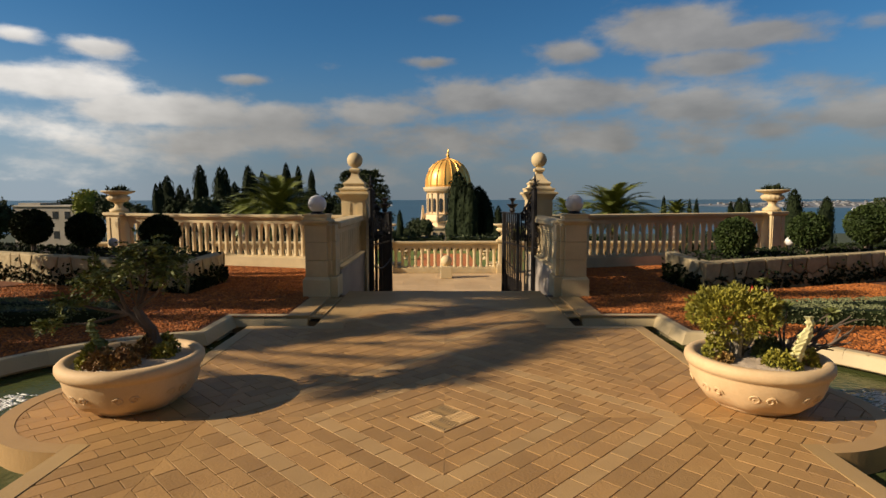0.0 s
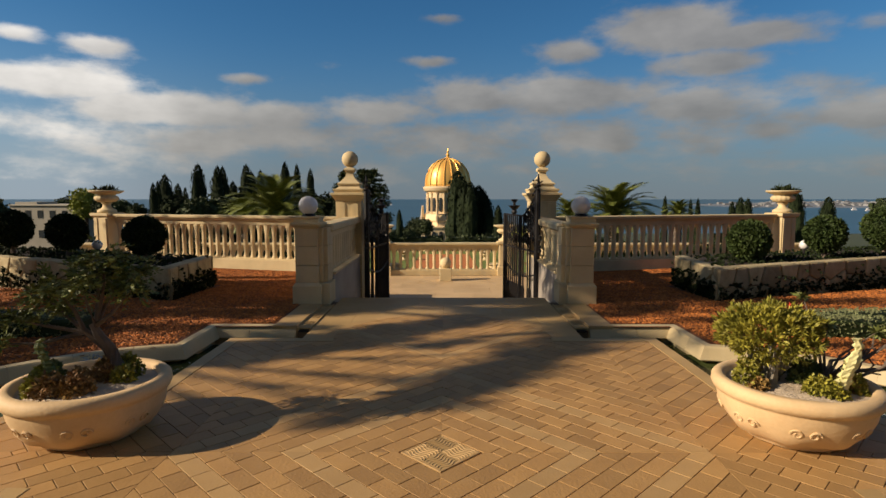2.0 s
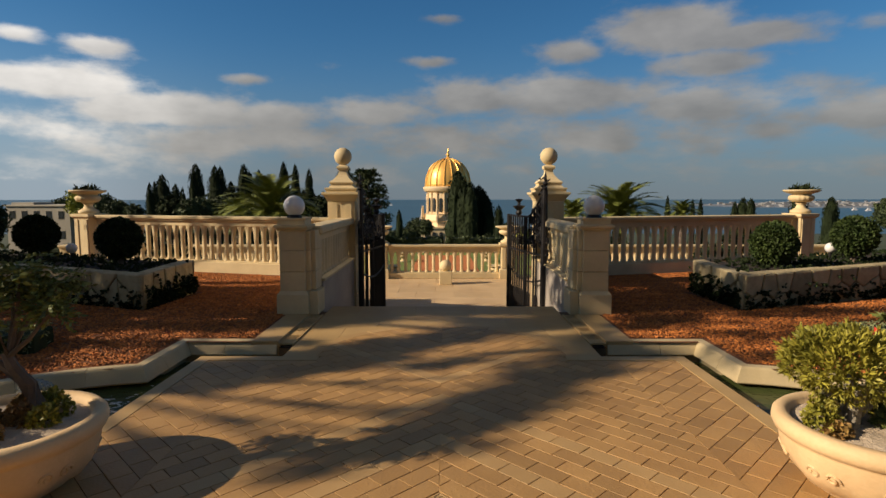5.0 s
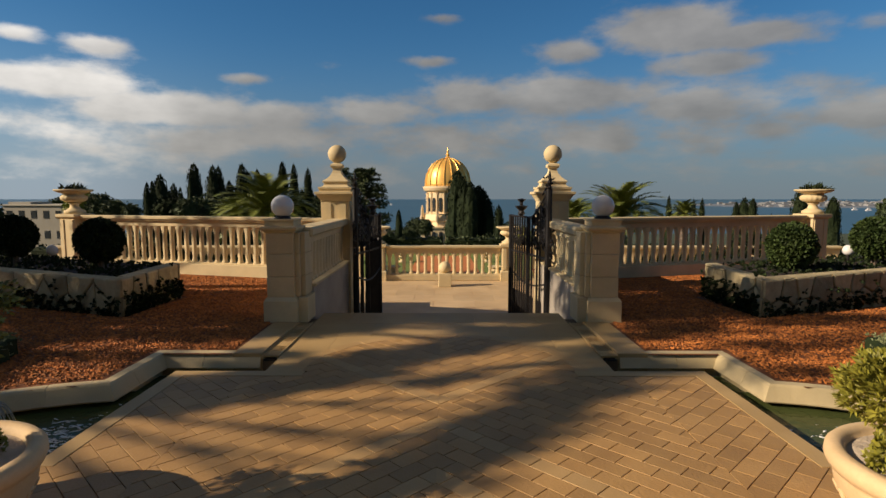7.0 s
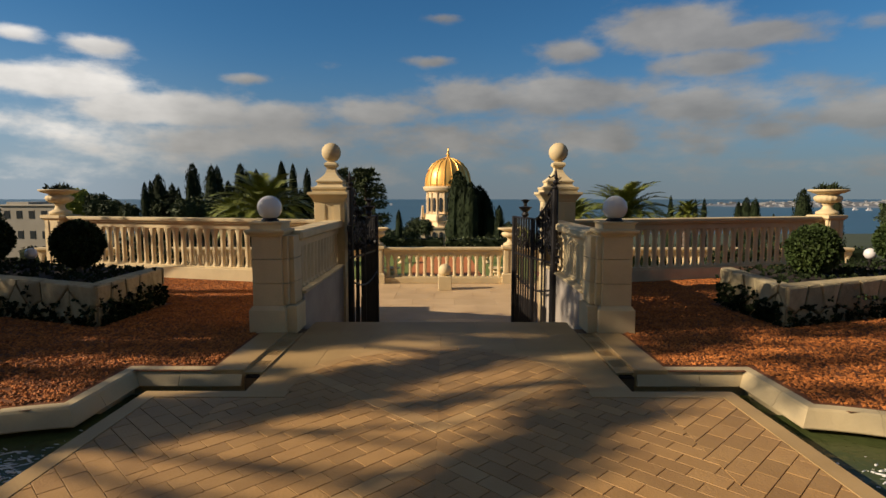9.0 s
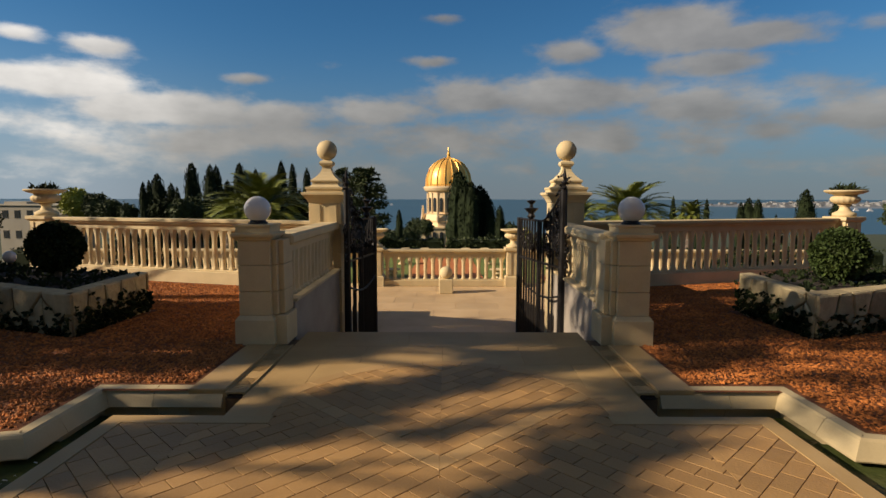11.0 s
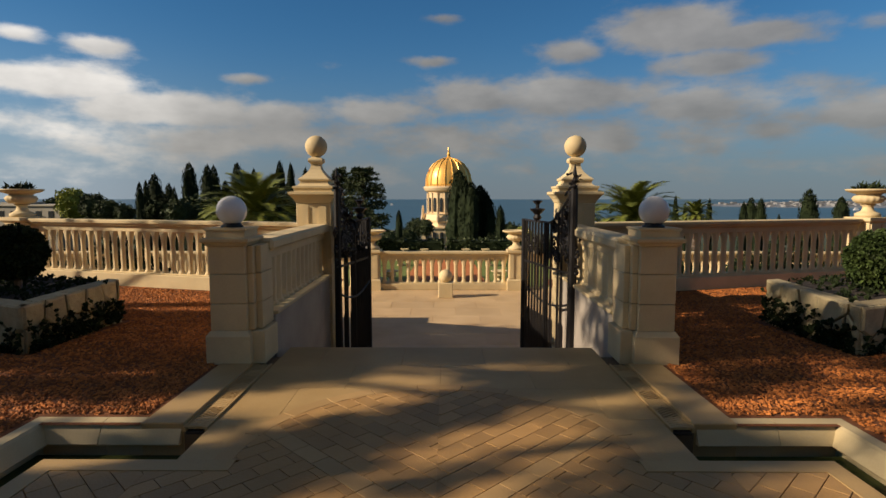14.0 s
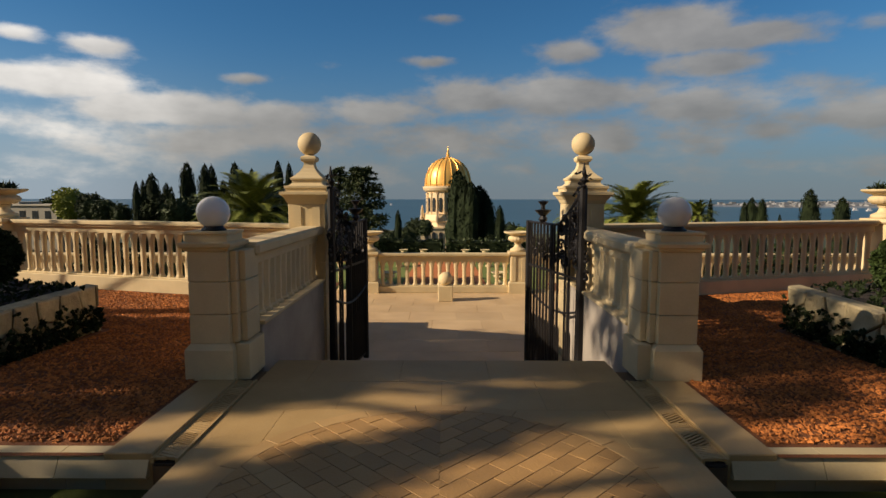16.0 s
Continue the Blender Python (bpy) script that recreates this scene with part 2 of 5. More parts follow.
def box(bm, x0, x1, y0, y1, z0, z1, bevel=0.0, m=None):
    r = bmesh.ops.create_cube(bm, size=1, matrix=Matrix.LocRotScale(((x0 + x1) / 2, (y0 + y1) / 2, (z0 + z1) / 2), None, (abs(x1 - x0), abs(y1 - y0), abs(z1 - z0))))
    vs = r["verts"]
    if bevel:
        es = list({e for v in vs for e in v.link_edges})
        r = bmesh.ops.bevel(bm, geom=es, offset=bevel, segments=1, affect="EDGES")
        vs = r["verts"]
    if m is not None:
        bmesh.ops.transform(bm, matrix=m, verts=list({v for v in vs}))
    return bm


def boxed(x0, x1, y0, y1, z0, z1, bevel=0.0):
    return box(bmesh.new(), x0, x1, y0, y1, z0, z1, bevel)


def lathe(bm, profile, cx=0.0, cy=0.0, segs=24, square=False, closed=True):
    """Turns (radius, height) pairs round a vertical line; square: four sides, radius is half the width."""
    n = 4 if square else segs
    rings = []
    for r, z in profile:
        ring = []
        for k in range(n):
            a = 2 * math.pi * (k + 0.5) / n
            rr = r * math.sqrt(2) if square else r
            ring.append(bm.verts.new((cx + rr * math.cos(a), cy + rr * math.sin(a), z)))
        rings.append(ring)
    for a, b in zip(rings, rings[1:]):
        for k in range(n):
            bm.faces.new((a[k], a[(k + 1) % n], b[(k + 1) % n], b[k]))
    if closed:
        bm.faces.new(rings[0][::-1])
        bm.faces.new(rings[-1])
    return bm


def tube(bm, pts, radii, segs=6):
    """A round bar or limb along points."""
    rings = []
    for i, p in enumerate(pts):
        p = Vector(p)
        d = (Vector(pts[min(i + 1, len(pts) - 1)]) - Vector(pts[max(i - 1, 0)])).normalized()
        a = d.orthogonal().normalized() if abs(d.z) > 0.9 else d.cross(Vector((0, 0, 1))).normalized()
        b = d.cross(a)
        r = radii[i] if not isinstance(radii, float) else radii
        rings.append([bm.verts.new(p + r * (math.cos(t) * a + math.sin(t) * b)) for t in [2 * math.pi * k / segs for k in range(segs)]])
    for r0, r1 in zip(rings, rings[1:]):
        for k in range(segs):
            bm.faces.new((r0[k], r0[(k + 1) % segs], r1[(k + 1) % segs], r1[k]))
    bm.faces.new(rings[0][::-1])
    bm.faces.new(rings[-1])
    return bm


def extruded(bm, outline, z0, z1):
    lo = [bm.verts.new((x, y, z0)) for x, y in outline]
    hi = [bm.verts.new((x, y, z1)) for x, y in outline]
    n = len(outline)
    bm.faces.new(hi)
    bm.faces.new(lo[::-1])
    for k in range(n):
        bm.faces.new((lo[k], lo[(k + 1) % n], hi[(k + 1) % n], hi[k]))
    bmesh.ops.recalc_face_normals(bm, faces=bm.faces)
    return bm


def leaves(verts, faces, c, n, size, rng, aim=None, flat=0.5):
    """Adds n small pointed leaves round the point c."""
    for _ in range(n):
        d = Vector((rng.gauss(0, 1), rng.gauss(0, 1), rng.gauss(0, 1))).normalized()
        if aim is not None:
            d = (d * 0.7 + aim).normalized()
        s = d.orthogonal().normalized()
        s.rotate(Matrix.Rotation(rng.uniform(0, 6.3), 3, d))
        L = size * rng.uniform(0.6, 1.3)
        i = len(verts)
        verts += [tuple(c), tuple(c + d * L * 0.5 + s * L * flat * 0.5), tuple(c + d * L), tuple(c + d * L * 0.5 - s * L * flat * 0.5)]
        faces.append((i, i + 1, i + 2, i + 3))


def clip(poly, nx, ny, c):
    """The part of a convex outline where nx*x + ny*y <= c."""
    out = []
    for i in range(len(poly)):
        a, b = poly[i], poly[(i + 1) % len(poly)]
        da, db = nx * a[0] + ny * a[1] - c, nx * b[0] + ny * b[1] - c
        if da <= 0:
            out.append(a)
        if da * db < 0:
            t = da / (da - db)
            out.append((a[0] + (b[0] - a[0]) * t, a[1] + (b[1] - a[1]) * t))
    return out


# ---- ground, sea and distance ----
YS = [-40, 0, 9.4, 14, 20.7]


def gravel_z(y):
    return 0.02 if y < 9.4 else 0.02 - 0.19 * min(1.0, (y - 9.4) / 4.6)


def slope_z(y):
    """The hillside below the terrace, down to the shore."""
    pts = [(20.0, -2.0), (24, -3.0), (60, -8.0), (120, -16), (200, -22.5), (300, -24), (620, -41), (5000, -60)]
    for (a, b), (c, d) in zip(pts, pts[1:]):
        if y <= c:
            return b + (d - b) * (y - a) / (c - a)
    return -60


bm = bmesh.new()
rows = []
for y in (-160, -60, -10, 8, 14, 20.55, 24, 60, 90, 120, 160, 200, 300, 450, 620, 900):
    z = slope_z(y) if y > 20.6 else (-1.6 if y > 7.9 else -0.45 + max(0, -8 - y) * 0.5)
    rows.append([bm.verts.new((x, y, z)) for x in (-700, -150, -60, -20, 0, 20, 60, 150, 700)])
for a, b in zip(rows, rows[1:]):
    for k in range(8):
        bm.faces.new((a[k], a[k + 1], b[k + 1], b[k]))
tagged(part("ground", bm, M_LAND), "dark wooded hillside falling away to the sea", "ground", kind="structure")
tagged(part("water", boxed(-4900, 4900, 380, 4930, -45, -40), M_SEA), "deep blue sea reaching to the horizon", "sea", kind="structure")

# ---- plaza ----
CX, CY = 0.0, 4.03          # the carved drain in the middle
LX, LY, LR = 2.55, 4.33, 0.9  # lobes that carry the bowls


def in_plaza(x, y):
    return (abs(x) < 2.52 and -3 < y < 6.98) or math.hypot(abs(x) - LX, y - LY) < LR + 0.08


tagged(part("plaza_base", extruded(bmesh.new(), [(-2.5, -6), (2.5, -6), (2.5, 7.0), (-2.5, 7.0)], -0.4, -0.012), M_JOINT), "mortar bed under the plaza bricks", "paving", kind="structure")
for s in (-1, 1):
    ring = [(s * LX + LR * math.cos(a), LY + LR * math.sin(a)) for a in np.linspace(-math.pi / 2 * s, math.pi / 2 * s, 25)]
    tagged(part("lobe_base", extruded(bmesh.new(), ring, -0.4, -0.0135), M_JOINT), "rounded lobe of the plaza that carries a bowl", "paving", kind="structure")
    # coping stones along the edge
    bm = bmesh.new()
    extruded(bm, [(s * 2.41, 5.1), (s * 2.548, 5.1), (s * 2.548, 7.0), (s * 2.41, 7.0)], -0.3, 0.004)
    tagged(part("trim", bm, M_APRON), "stone edging of the plaza", "edging", kind="structure")
    tagged(part("trim", extruded(bmesh.new(), [(s * 1.30, 6.86), (s * 2.41, 6.86), (s * 2.41, 7.0), (s * 1.30, 7.0)], -0.3, 0.004), M_APRON), "stone edging of the plaza", "edging", kind="structure")
    tagged(part("trim", extruded(bmesh.new(), [(s * 2.41, -5.9), (s * 2.548, -5.9), (s * 2.548, 3.56), (s * 2.41, 3.56)], -0.3, 0.004), M_APRON), "stone edging of the plaza", "edging", kind="structure")
    bm = bmesh.new()
    a = np.linspace(-math.pi / 2, math.pi / 2, 49)
    extruded(bm, [(s * (LX + LR * math.cos(t)), LY + LR * math.sin(t)) for t in a] + [(s * (LX + (LR - .13) * math.cos(t)), LY + (LR - .13) * math.sin(t)) for t in a[::-1]], -0.3, 0.004)
    tagged(part("trim", bm, M_PALEBRICK), "curved stone edging round a bowl", "edging", kind="structure")

tagged(part("back_paving", boxed(-2.41, 2.41, -5.9, -2.6, -0.3, 0.0), M_APRON), "plain stone paving at the near end of the plaza", "paving", kind="structure")
# apron of large slabs towards the steps
bm = boxed(-1.695, 1.695, 7.0, 9.7, -1.5, -0.016)
tagged(part("apron", bm, M_JOINT), "bed of the stone apron before the steps", "paving", kind="structure")
for s in (-1, 1):
    tagged(part("trim", boxed(s * 1.88, s * 2.2, 7.52, 9.02, -0.3, 0.03, 0.006), M_APRON), "stone border beside the gravel", "edging", kind="structure")
    tagged(part("drain_bed", boxed(s * 1.7, s * 1.88, 7.52, 9.4, -0.3, -0.03), M_JOINT), "shadowed drain slot beside the apron", "drain", kind="structure")

# steps down to the lower terrace
for k in range(6):
    tagged(part("step", boxed(-1.75, 1.75, 9.7 + 0.28 * k, 9.98 + 0.28 * k + 0.02, -1.5, -0.19 * (k + 1), 0.008), M_APRON), "pale stone step down to the gate", "step", "steps to the gate", "structure")
M_TERRACE = mat("rosy_terrace_stone", (0.47, 0.325, 0.175), (0.60, 0.435, 0.25), 0.6, 45, 1.6, 0.15, vary=0.07, stain=(0.42, 0.28, 0.15))
tagged(part("terrace", boxed(-14, 14, 11.3, 20.6, -1.6, -1.156), M_TERRACE), "smooth stone floor of the lower terrace", "terrace", kind="structure")

# gravel beds, one on each side
for s in (-1, 1):
    bm = bmesh.new()
    xs = [2.2 + 0.1 * k for k in range(36)] + [6, 7, 9, 14, 30]
    ys = [-8, -4, 0, 1.5] + [2 + 0.1 * k for k in range(60)] + [8, 9, 9.4, 10, 11, 12, 13, 14, 15, 15.9]
    grid = [[bm.verts.new((s * x, y, gravel_z(y))) for x in xs] for y in ys]
    for j in range(len(ys) - 1):
        for i in range(len(xs) - 1):
            x, y = (xs[i] + xs[i + 1]) / 2, (ys[j] + ys[j + 1]) / 2
            if (y < 7.55 and 1.9 < y and x < 2.97) or math.hypot(x - 2.55, y - 4.4) < 2.26:
                continue
            f = (grid[j][i], grid[j][i + 1], grid[j + 1][i + 1], grid[j + 1][i])
            bm.faces.new(f if s > 0 else f[::-1])
    bmesh.ops.delete(bm, geom=[v for v in bm.verts if not v.link_faces], context="VERTS")
    tagged(part("gravel_bed", bm, M_GRAVEL), "bed of red crushed stone", "gravel", kind="structure")
    # pool and channel
    tagged(part("water", boxed(s * 1.71, s * 3.0, 6.92, 7.52, -0.3, -0.22), M_WATER), "dark water in the narrow channel", "water", kind="structure")
    tagged(part("pool_floor", boxed(s * 2.56, s * 4.95, 2.0, 7.6, -0.5, -0.32), M_JOINT), "dark floor of the pool", "pool", kind="structure")
    tagged(part("water", extruded(bmesh.new(), [(s * 2.56, 2.1), (s * 4.8, 2.1), (s * 4.8, 6.9), (s * 2.56, 6.9)], -0.3, -0.165), M_WATER), "greenish rippled water in the curved pool", "water", kind="structure")


# ---- piers, pillars and balustrades ----
def pier(s):
    e = empty("gate_pier", s * 2.13 + 0.02, 9.19, 0, "square cream stone pier carrying an opal globe lamp", "pier", "piers before the gate")
    bm = bmesh.new()
    lathe(bm, [(0.22, 0.0), (0.22, 0.30), (0.20, 0.33), (0.185, 0.35)], square=True)
    part("plinth", bm, M_STONE, e)
    for z0, z1 in ((0.35, 0.62), (0.625, 0.92), (0.925, 1.2)):
        part("shaft_block", boxed(-0.18, 0.18, -0.18, 0.18, z0, z1, 0.006), M_STONE, e)
        part("pilaster_block", boxed(-s * 0.18, -s * 0.24, -0.12, 0.30, z0, z1, 0.006), M_STONE, e)
        part("pilaster_block", boxed(-s * 0.24, -s * 0.30, -0.05, 0.30, z0, z1, 0.006), M_STONE, e)
    part("pilaster_plinth", boxed(-s * 0.215, -s * 0.34, -0.13, 0.30, 0.0, 0.34, 0.006), M_STONE, e)
    bm = bmesh.new()
    lathe(bm, [(0.185, 1.2), (0.20, 1.21), (0.205, 1.225), (0.235, 1.245), (0.24, 1.275), (0.215, 1.285), (0.19, 1.29), (0.19, 1.35), (0.205, 1.36), (0.205, 1.38)], square=True)
    part("cap", bm, M_STONE, e)
    lamp = empty("globe_lamp", s * 2.13 + 0.02, 9.19, 1.38, "white opal glass globe lamp on a dark collar", "lamp", "globe lamps on the piers")
    part("collar", lathe(bmesh.new(), [(0.11, 0), (0.11, 0.012), (0.085, 0.03), (0.085, 0.045)]), M_IRON, lamp, smooth=True)
    bm = bmesh.new()
    bmesh.ops.create_uvsphere(bm, u_segments=32, v_segments=20, radius=0.149, matrix=Matrix.Translation((0, 0, 0.165)))
    part("globe", bm, M_GLOBE, lamp, smooth=True)


def baluster_mesh(h, pitch=0.21, w=0.058, deep=0.046):
    """A stone baluster with a rounded shaft, a flared foot and a head that spreads into half of a pointed arch on each side."""
    bm = bmesh.new()
    arch, gap = min(0.26, h * 0.36), pitch / 2 - w * 0.92
    prof = [(w * 1.25, deep * 1.35, 0), (w * 1.25, deep * 1.35, 0.025), (w * 0.98, deep, 0.05), (w * 0.86, deep * 0.92, 0.11), (w * 0.98, deep, h * 0.42), (w * 0.92, deep * 0.95, h - arch)]
    R = (arch * arch + gap * gap) / (2 * gap)
    for k in range(1, 8):
        q = arch * k / 7
        prof.append((pitch / 2 + 0.001 - (math.sqrt(R * R - q * q) - (R - gap)), deep * (0.95 + 0.15 * k / 7), h - arch + q))
    rings = []
    for a, b, z in prof:
        c = 0.35
        rings.append([bm.verts.new((a * x, b * y, z)) for x, y in ((1, -c), (1, c), (c, 1), (-c, 1), (-1, c), (-1, -c), (-c, -1), (c, -1))])
    for r0, r1 in zip(rings, rings[1:]):
        for k in range(8):
            bm.faces.new((r0[k], r0[(k + 1) % 8], r1[(k + 1) % 8], r1[k]))
    bm.faces.new(rings[0][::-1])
    bm.faces.new(rings[-1])
    me = bpy.data.meshes.new("baluster")
    bm.to_mesh(me)
    bm.free()
    me.materials.append(M_STONE)
    return me


def balustrade(x0, y0, x1, y1, zb, h, label, gap=0.21, depth=0.3, plinth=0.3, name="balustrade"):
    """A straight run: plinth, bottom rail, balusters, arched frieze and handrail. zb: where the balusters stand; h: up to the rail's top."""
    L = math.hypot(x1 - x0, y1 - y0)
    e = tagged(new(name), label, "balustrade")
    e.matrix_basis = pose(x0, y0, zb, 0, 0, math.degrees(math.atan2(y1 - y0, x1 - x0)))
    part("plinth", boxed(0, L, -depth / 2, depth / 2, -plinth, -0.012, 0.01), M_STONE, e)
    part("bottom_rail", boxed(0, L, -0.09, 0.09, -0.012, 0.02, 0.006), M_STONE, e)
    part("frieze", boxed(0, L, -0.053, 0.053, h - 0.24, h - 0.12, 0.004), M_STONE, e)
    part("under_rail", boxed(0, L, -0.11, 0.11, h - 0.12, h - 0.08, 0.008), M_STONE, e)
    part("handrail", boxed(0, L, -0.15, 0.15, h - 0.08, h, 0.014), M_STONE, e)
    n = max(2, int(round(L / gap)))
    me = baluster_mesh(h - 0.26, L / n)
    for k in range(n):
        b = new("baluster", me)
        b.parent = e
        b.location = ((k + 0.5) * L / n, 0, 0.02)
    return e


def tall_pillar(s):
    e = empty("gate_pillar", s * 2.065 + 0.05, 12.56, -1.15, "tall cream stone gate pillar with a ball finial", "pillar", "gate pillars")
    part("base", lathe(bmesh.new(), [(0.36, 0), (0.36, 0.3), (0.30, 0.36)], square=True), M_STONE, e)
    z = 0.36
    for z1 in (0.86, 1.36, 1.86, 2.36, 2.73):
        part("shaft_block", boxed(-0.27, 0.27, -0.27, 0.27, z, z1 - 0.006, 0.006), M_STONE, e)
        z = z1
    for dx in (-1, 1):
        part("pilaster", boxed(dx * 0.08, dx * 0.2, -0.285, -0.27, 1.0, 2.68), M_STONE, e)
    part("cornice", lathe(bmesh.new(), [(0.27, 2.724), (0.28, 2.735), (0.30, 2.78), (0.345, 2.84), (0.372, 2.862), (0.372, 2.90), (0.33, 2.905)], square=True), M_STONE, e)
    part("cap", lathe(bmesh.new(), [(0.295, 2.90), (0.30, 2.945), (0.315, 2.96), (0.315, 2.99), (0.26, 2.996), (0.22, 3.03), (0.22, 3.07), (0.24, 3.085), (0.24, 3.105), (0.185, 3.145), (0.13, 3.20), (0.092, 3.255), (0.074, 3.31), (0.077, 3.345), (0.105, 3.365), (0.115, 3.395), (0.108, 3.425), (0.07, 3.445), (0.05, 3.455)], square=True), M_STONE, e)
    bm = bmesh.new()
    bmesh.ops.create_uvsphere(bm, u_segments=32, v_segments=20, radius=0.173, matrix=Matrix.Translation((0, 0, 3.62)))
    part("ball", bm, M_STONE, e, smooth=True)


def urn(x, y, z, k, group, planted=True):
    e = empty("urn", x, y, z, "cream stone urn with a wide fluted bowl", "urn", group)
    lo = [(0.23, 0), (0.23, 0.07), (0.19, 0.09), (0.12, 0.13), (0.095, 0.19), (0.10, 0.23), (0.14, 0.25), (0.12, 0.27)]
    hi = [(0.10, 0.27), (0.20, 0.285), (0.265, 0.33), (0.285, 0.385), (0.262, 0.43), (0.205, 0.455), (0.22, 0.475), (0.33, 0.51), (0.405, 0.545), (0.415, 0.568), (0.40, 0.582), (0.34, 0.578), (0.32, 0.55)]
    part("foot", lathe(bmesh.new(), [(r * k, h * k) for r, h in lo], segs=20), M_STONE, e, smooth=True)
    bm = lathe(bmesh.new(), [(r * k, h * k) for r, h in hi], segs=64)
    for v in bm.verts:              # gadroons round the belly
        q = 1 + 0.045 * math.cos(16 * math.atan2(v.co.y, v.co.x)) * max(0, 1 - abs(v.co.z / k - 0.36) / 0.09)
        v.co.x *= q
        v.co.y *= q
    part("bowl", bm, M_STONE, e, smooth=True)
    if planted:
        v, f, rng = [], [], random.Random(int(x * 10))
        for _ in range(60):
            a, r = rng.uniform(0, 6.28), rng.uniform(0, 0.26) * k
            leaves(v, f, Vector((r * math.cos(a), r * math.sin(a), 0.57 * k)), 3, rng.uniform(0.07, 0.2) * k, rng, Vector((0, 0, 0.7)), 0.28)
        raw("plant", v, f, M_LEAF, e, "low dark green plants")


def pedestal(x, y, z0, z1, w, label, rz=0.0):
    e = empty("pedestal", x, y, z0, label, "pedestal", "urn pedestals", rz)
    H = z1 - z0
    part("plinth", lathe(bmesh.new(), [(w * 1.1, 0), (w * 1.1, 0.3), (w, 0.34)], square=True), M_STONE, e)
    part("shaft", boxed(-w * 0.9, w * 0.9, -w * 0.9, w * 0.9, 0.34, H - 0.12, 0.01), M_STONE, e)
    for dx in (-1, 1):
        part("pilaster", boxed(dx * w * 0.35, dx * w * 0.75, -w * 0.9 - 0.02, -w * 0.9, 0.36, H - 0.14), M_STONE, e)
    part("cap", lathe(bmesh.new(), [(w * 0.9, H - 0.12), (w, H - 0.10), (w * 1.1, H - 0.07), (w * 1.1, H - 0.005), (w * 1.0, H)], square=True), M_STONE, e)


for s in (-1, 1):
    pier(s)
    tall_pillar(s)
    # low wall with balusters between pier and pillar
    e = empty("side_wall", s * 1.97 + 0.035, 9.49, 0, "low stone side wall with balusters beside the steps", "wall", "side walls of the steps")
    y1 = 2.8
    part("wall_base", boxed(-0.15, 0.15, 0, y1, -1.5, 0.42, 0.01), M_PLASTER, e, "smooth grey plastered base")
    part("ledge", boxed(-0.18, 0.18, 0, y1, 0.42, 0.46, 0.008), M_STONE, e)
    part("frieze", boxed(-0.08, 0.08, 0, y1, 1.02, 1.12, 0.005), M_STONE, e)
    part("handrail", boxed(-0.17, 0.17, -0.1, y1, 1.12, 1.25, 0.03), M_STONE, e)
    me = baluster_mesh(0.56, y1 / 13, 0.084, 0.06)
    for k in range(13):
        b = new("baluster", me)
        b.parent = e
        b.matrix_basis = pose(0, (k + 0.5) * y1 / 13, 0.46, 0, 0, 90)
    # retaining wall that carries the gravel
    tagged(part("retaining_wall", extruded(bmesh.new(), [(s * 2.2, 9.5), (s * 2.6, 9.5), (s * 2.6, 14.2), (s * 2.2, 14.2)], -1.5, -0.2), M_STONE), "stone retaining wall beside the steps", "wall", kind="structure")
    balustrade(s * 2.35, 13.9, s * 9.0, 15.75, 0.1, 1.09, "long cream stone balustrade with slender balusters")
    tagged(part("return_wall", boxed(s * 2.1, s * 2.42, 12.835, 13.99, -1.5, 1.183, 0.012), M_STONE), "short stone wall joining the gate pillar to the balustrade", "wall", kind="structure")
    pedestal(s * 9.3, 15.85, -0.3, 1.22, 0.27, "square stone pedestal ending the balustrade", s * 16)
    urn(s * 9.3, 15.85, 1.22, 1.05, "urns on the balustrade ends")
    tagged(part("retaining_wall", extruded(bmesh.new(), [(s * 2.2, 13.7), (s * 9.3, 15.6), (s * 30, 15.6), (s * 30, 16.2), (s * 9.3, 16.1), (s * 2.2, 14.1)], -1.6, -0.21), M_STONE), "stone retaining wall under the balustrade", "wall", kind="structure")
    pedestal(s * 2.17, 20.3, -1.15, 0.06, 0.25, "fluted stone pedestal on the lower terrace")
    urn(s * 2.17, 20.3, 0.06, 1.0, "urns on the lower terrace", False)
    balustrade(s * 2.42, 20.3, s * 13.2, 20.3, -1.1, 1.1, "cream stone balustrade of the lower terrace", 0.25)
balustrade(-1.92, 20.3, 1.92, 20.3, -0.95, 0.96, "cream stone balustrade facing the view", 0.235, plinth=0.2)

e = empty("ball_bollard", 0.05, 19.0, -1.15, "pinkish stone block carrying a stone ball", "bollard")
part("block", boxed(-0.2, 0.2, -0.2, 0.2, 0, 0.42, 0.015), M_STONE, e)
bm = bmesh.new()
bmesh.ops.create_uvsphere(bm, u_segments=24, v_segments=16, radius=0.19, matrix=Matrix.Translation((0, 0, 0.59)))
part("ball", bm, M_STONE, e, smooth=True)
# ---- kerbs round the pools ----
PX, PY, PR = 2.55, 4.4, 2.15   # the pools are round the lobes


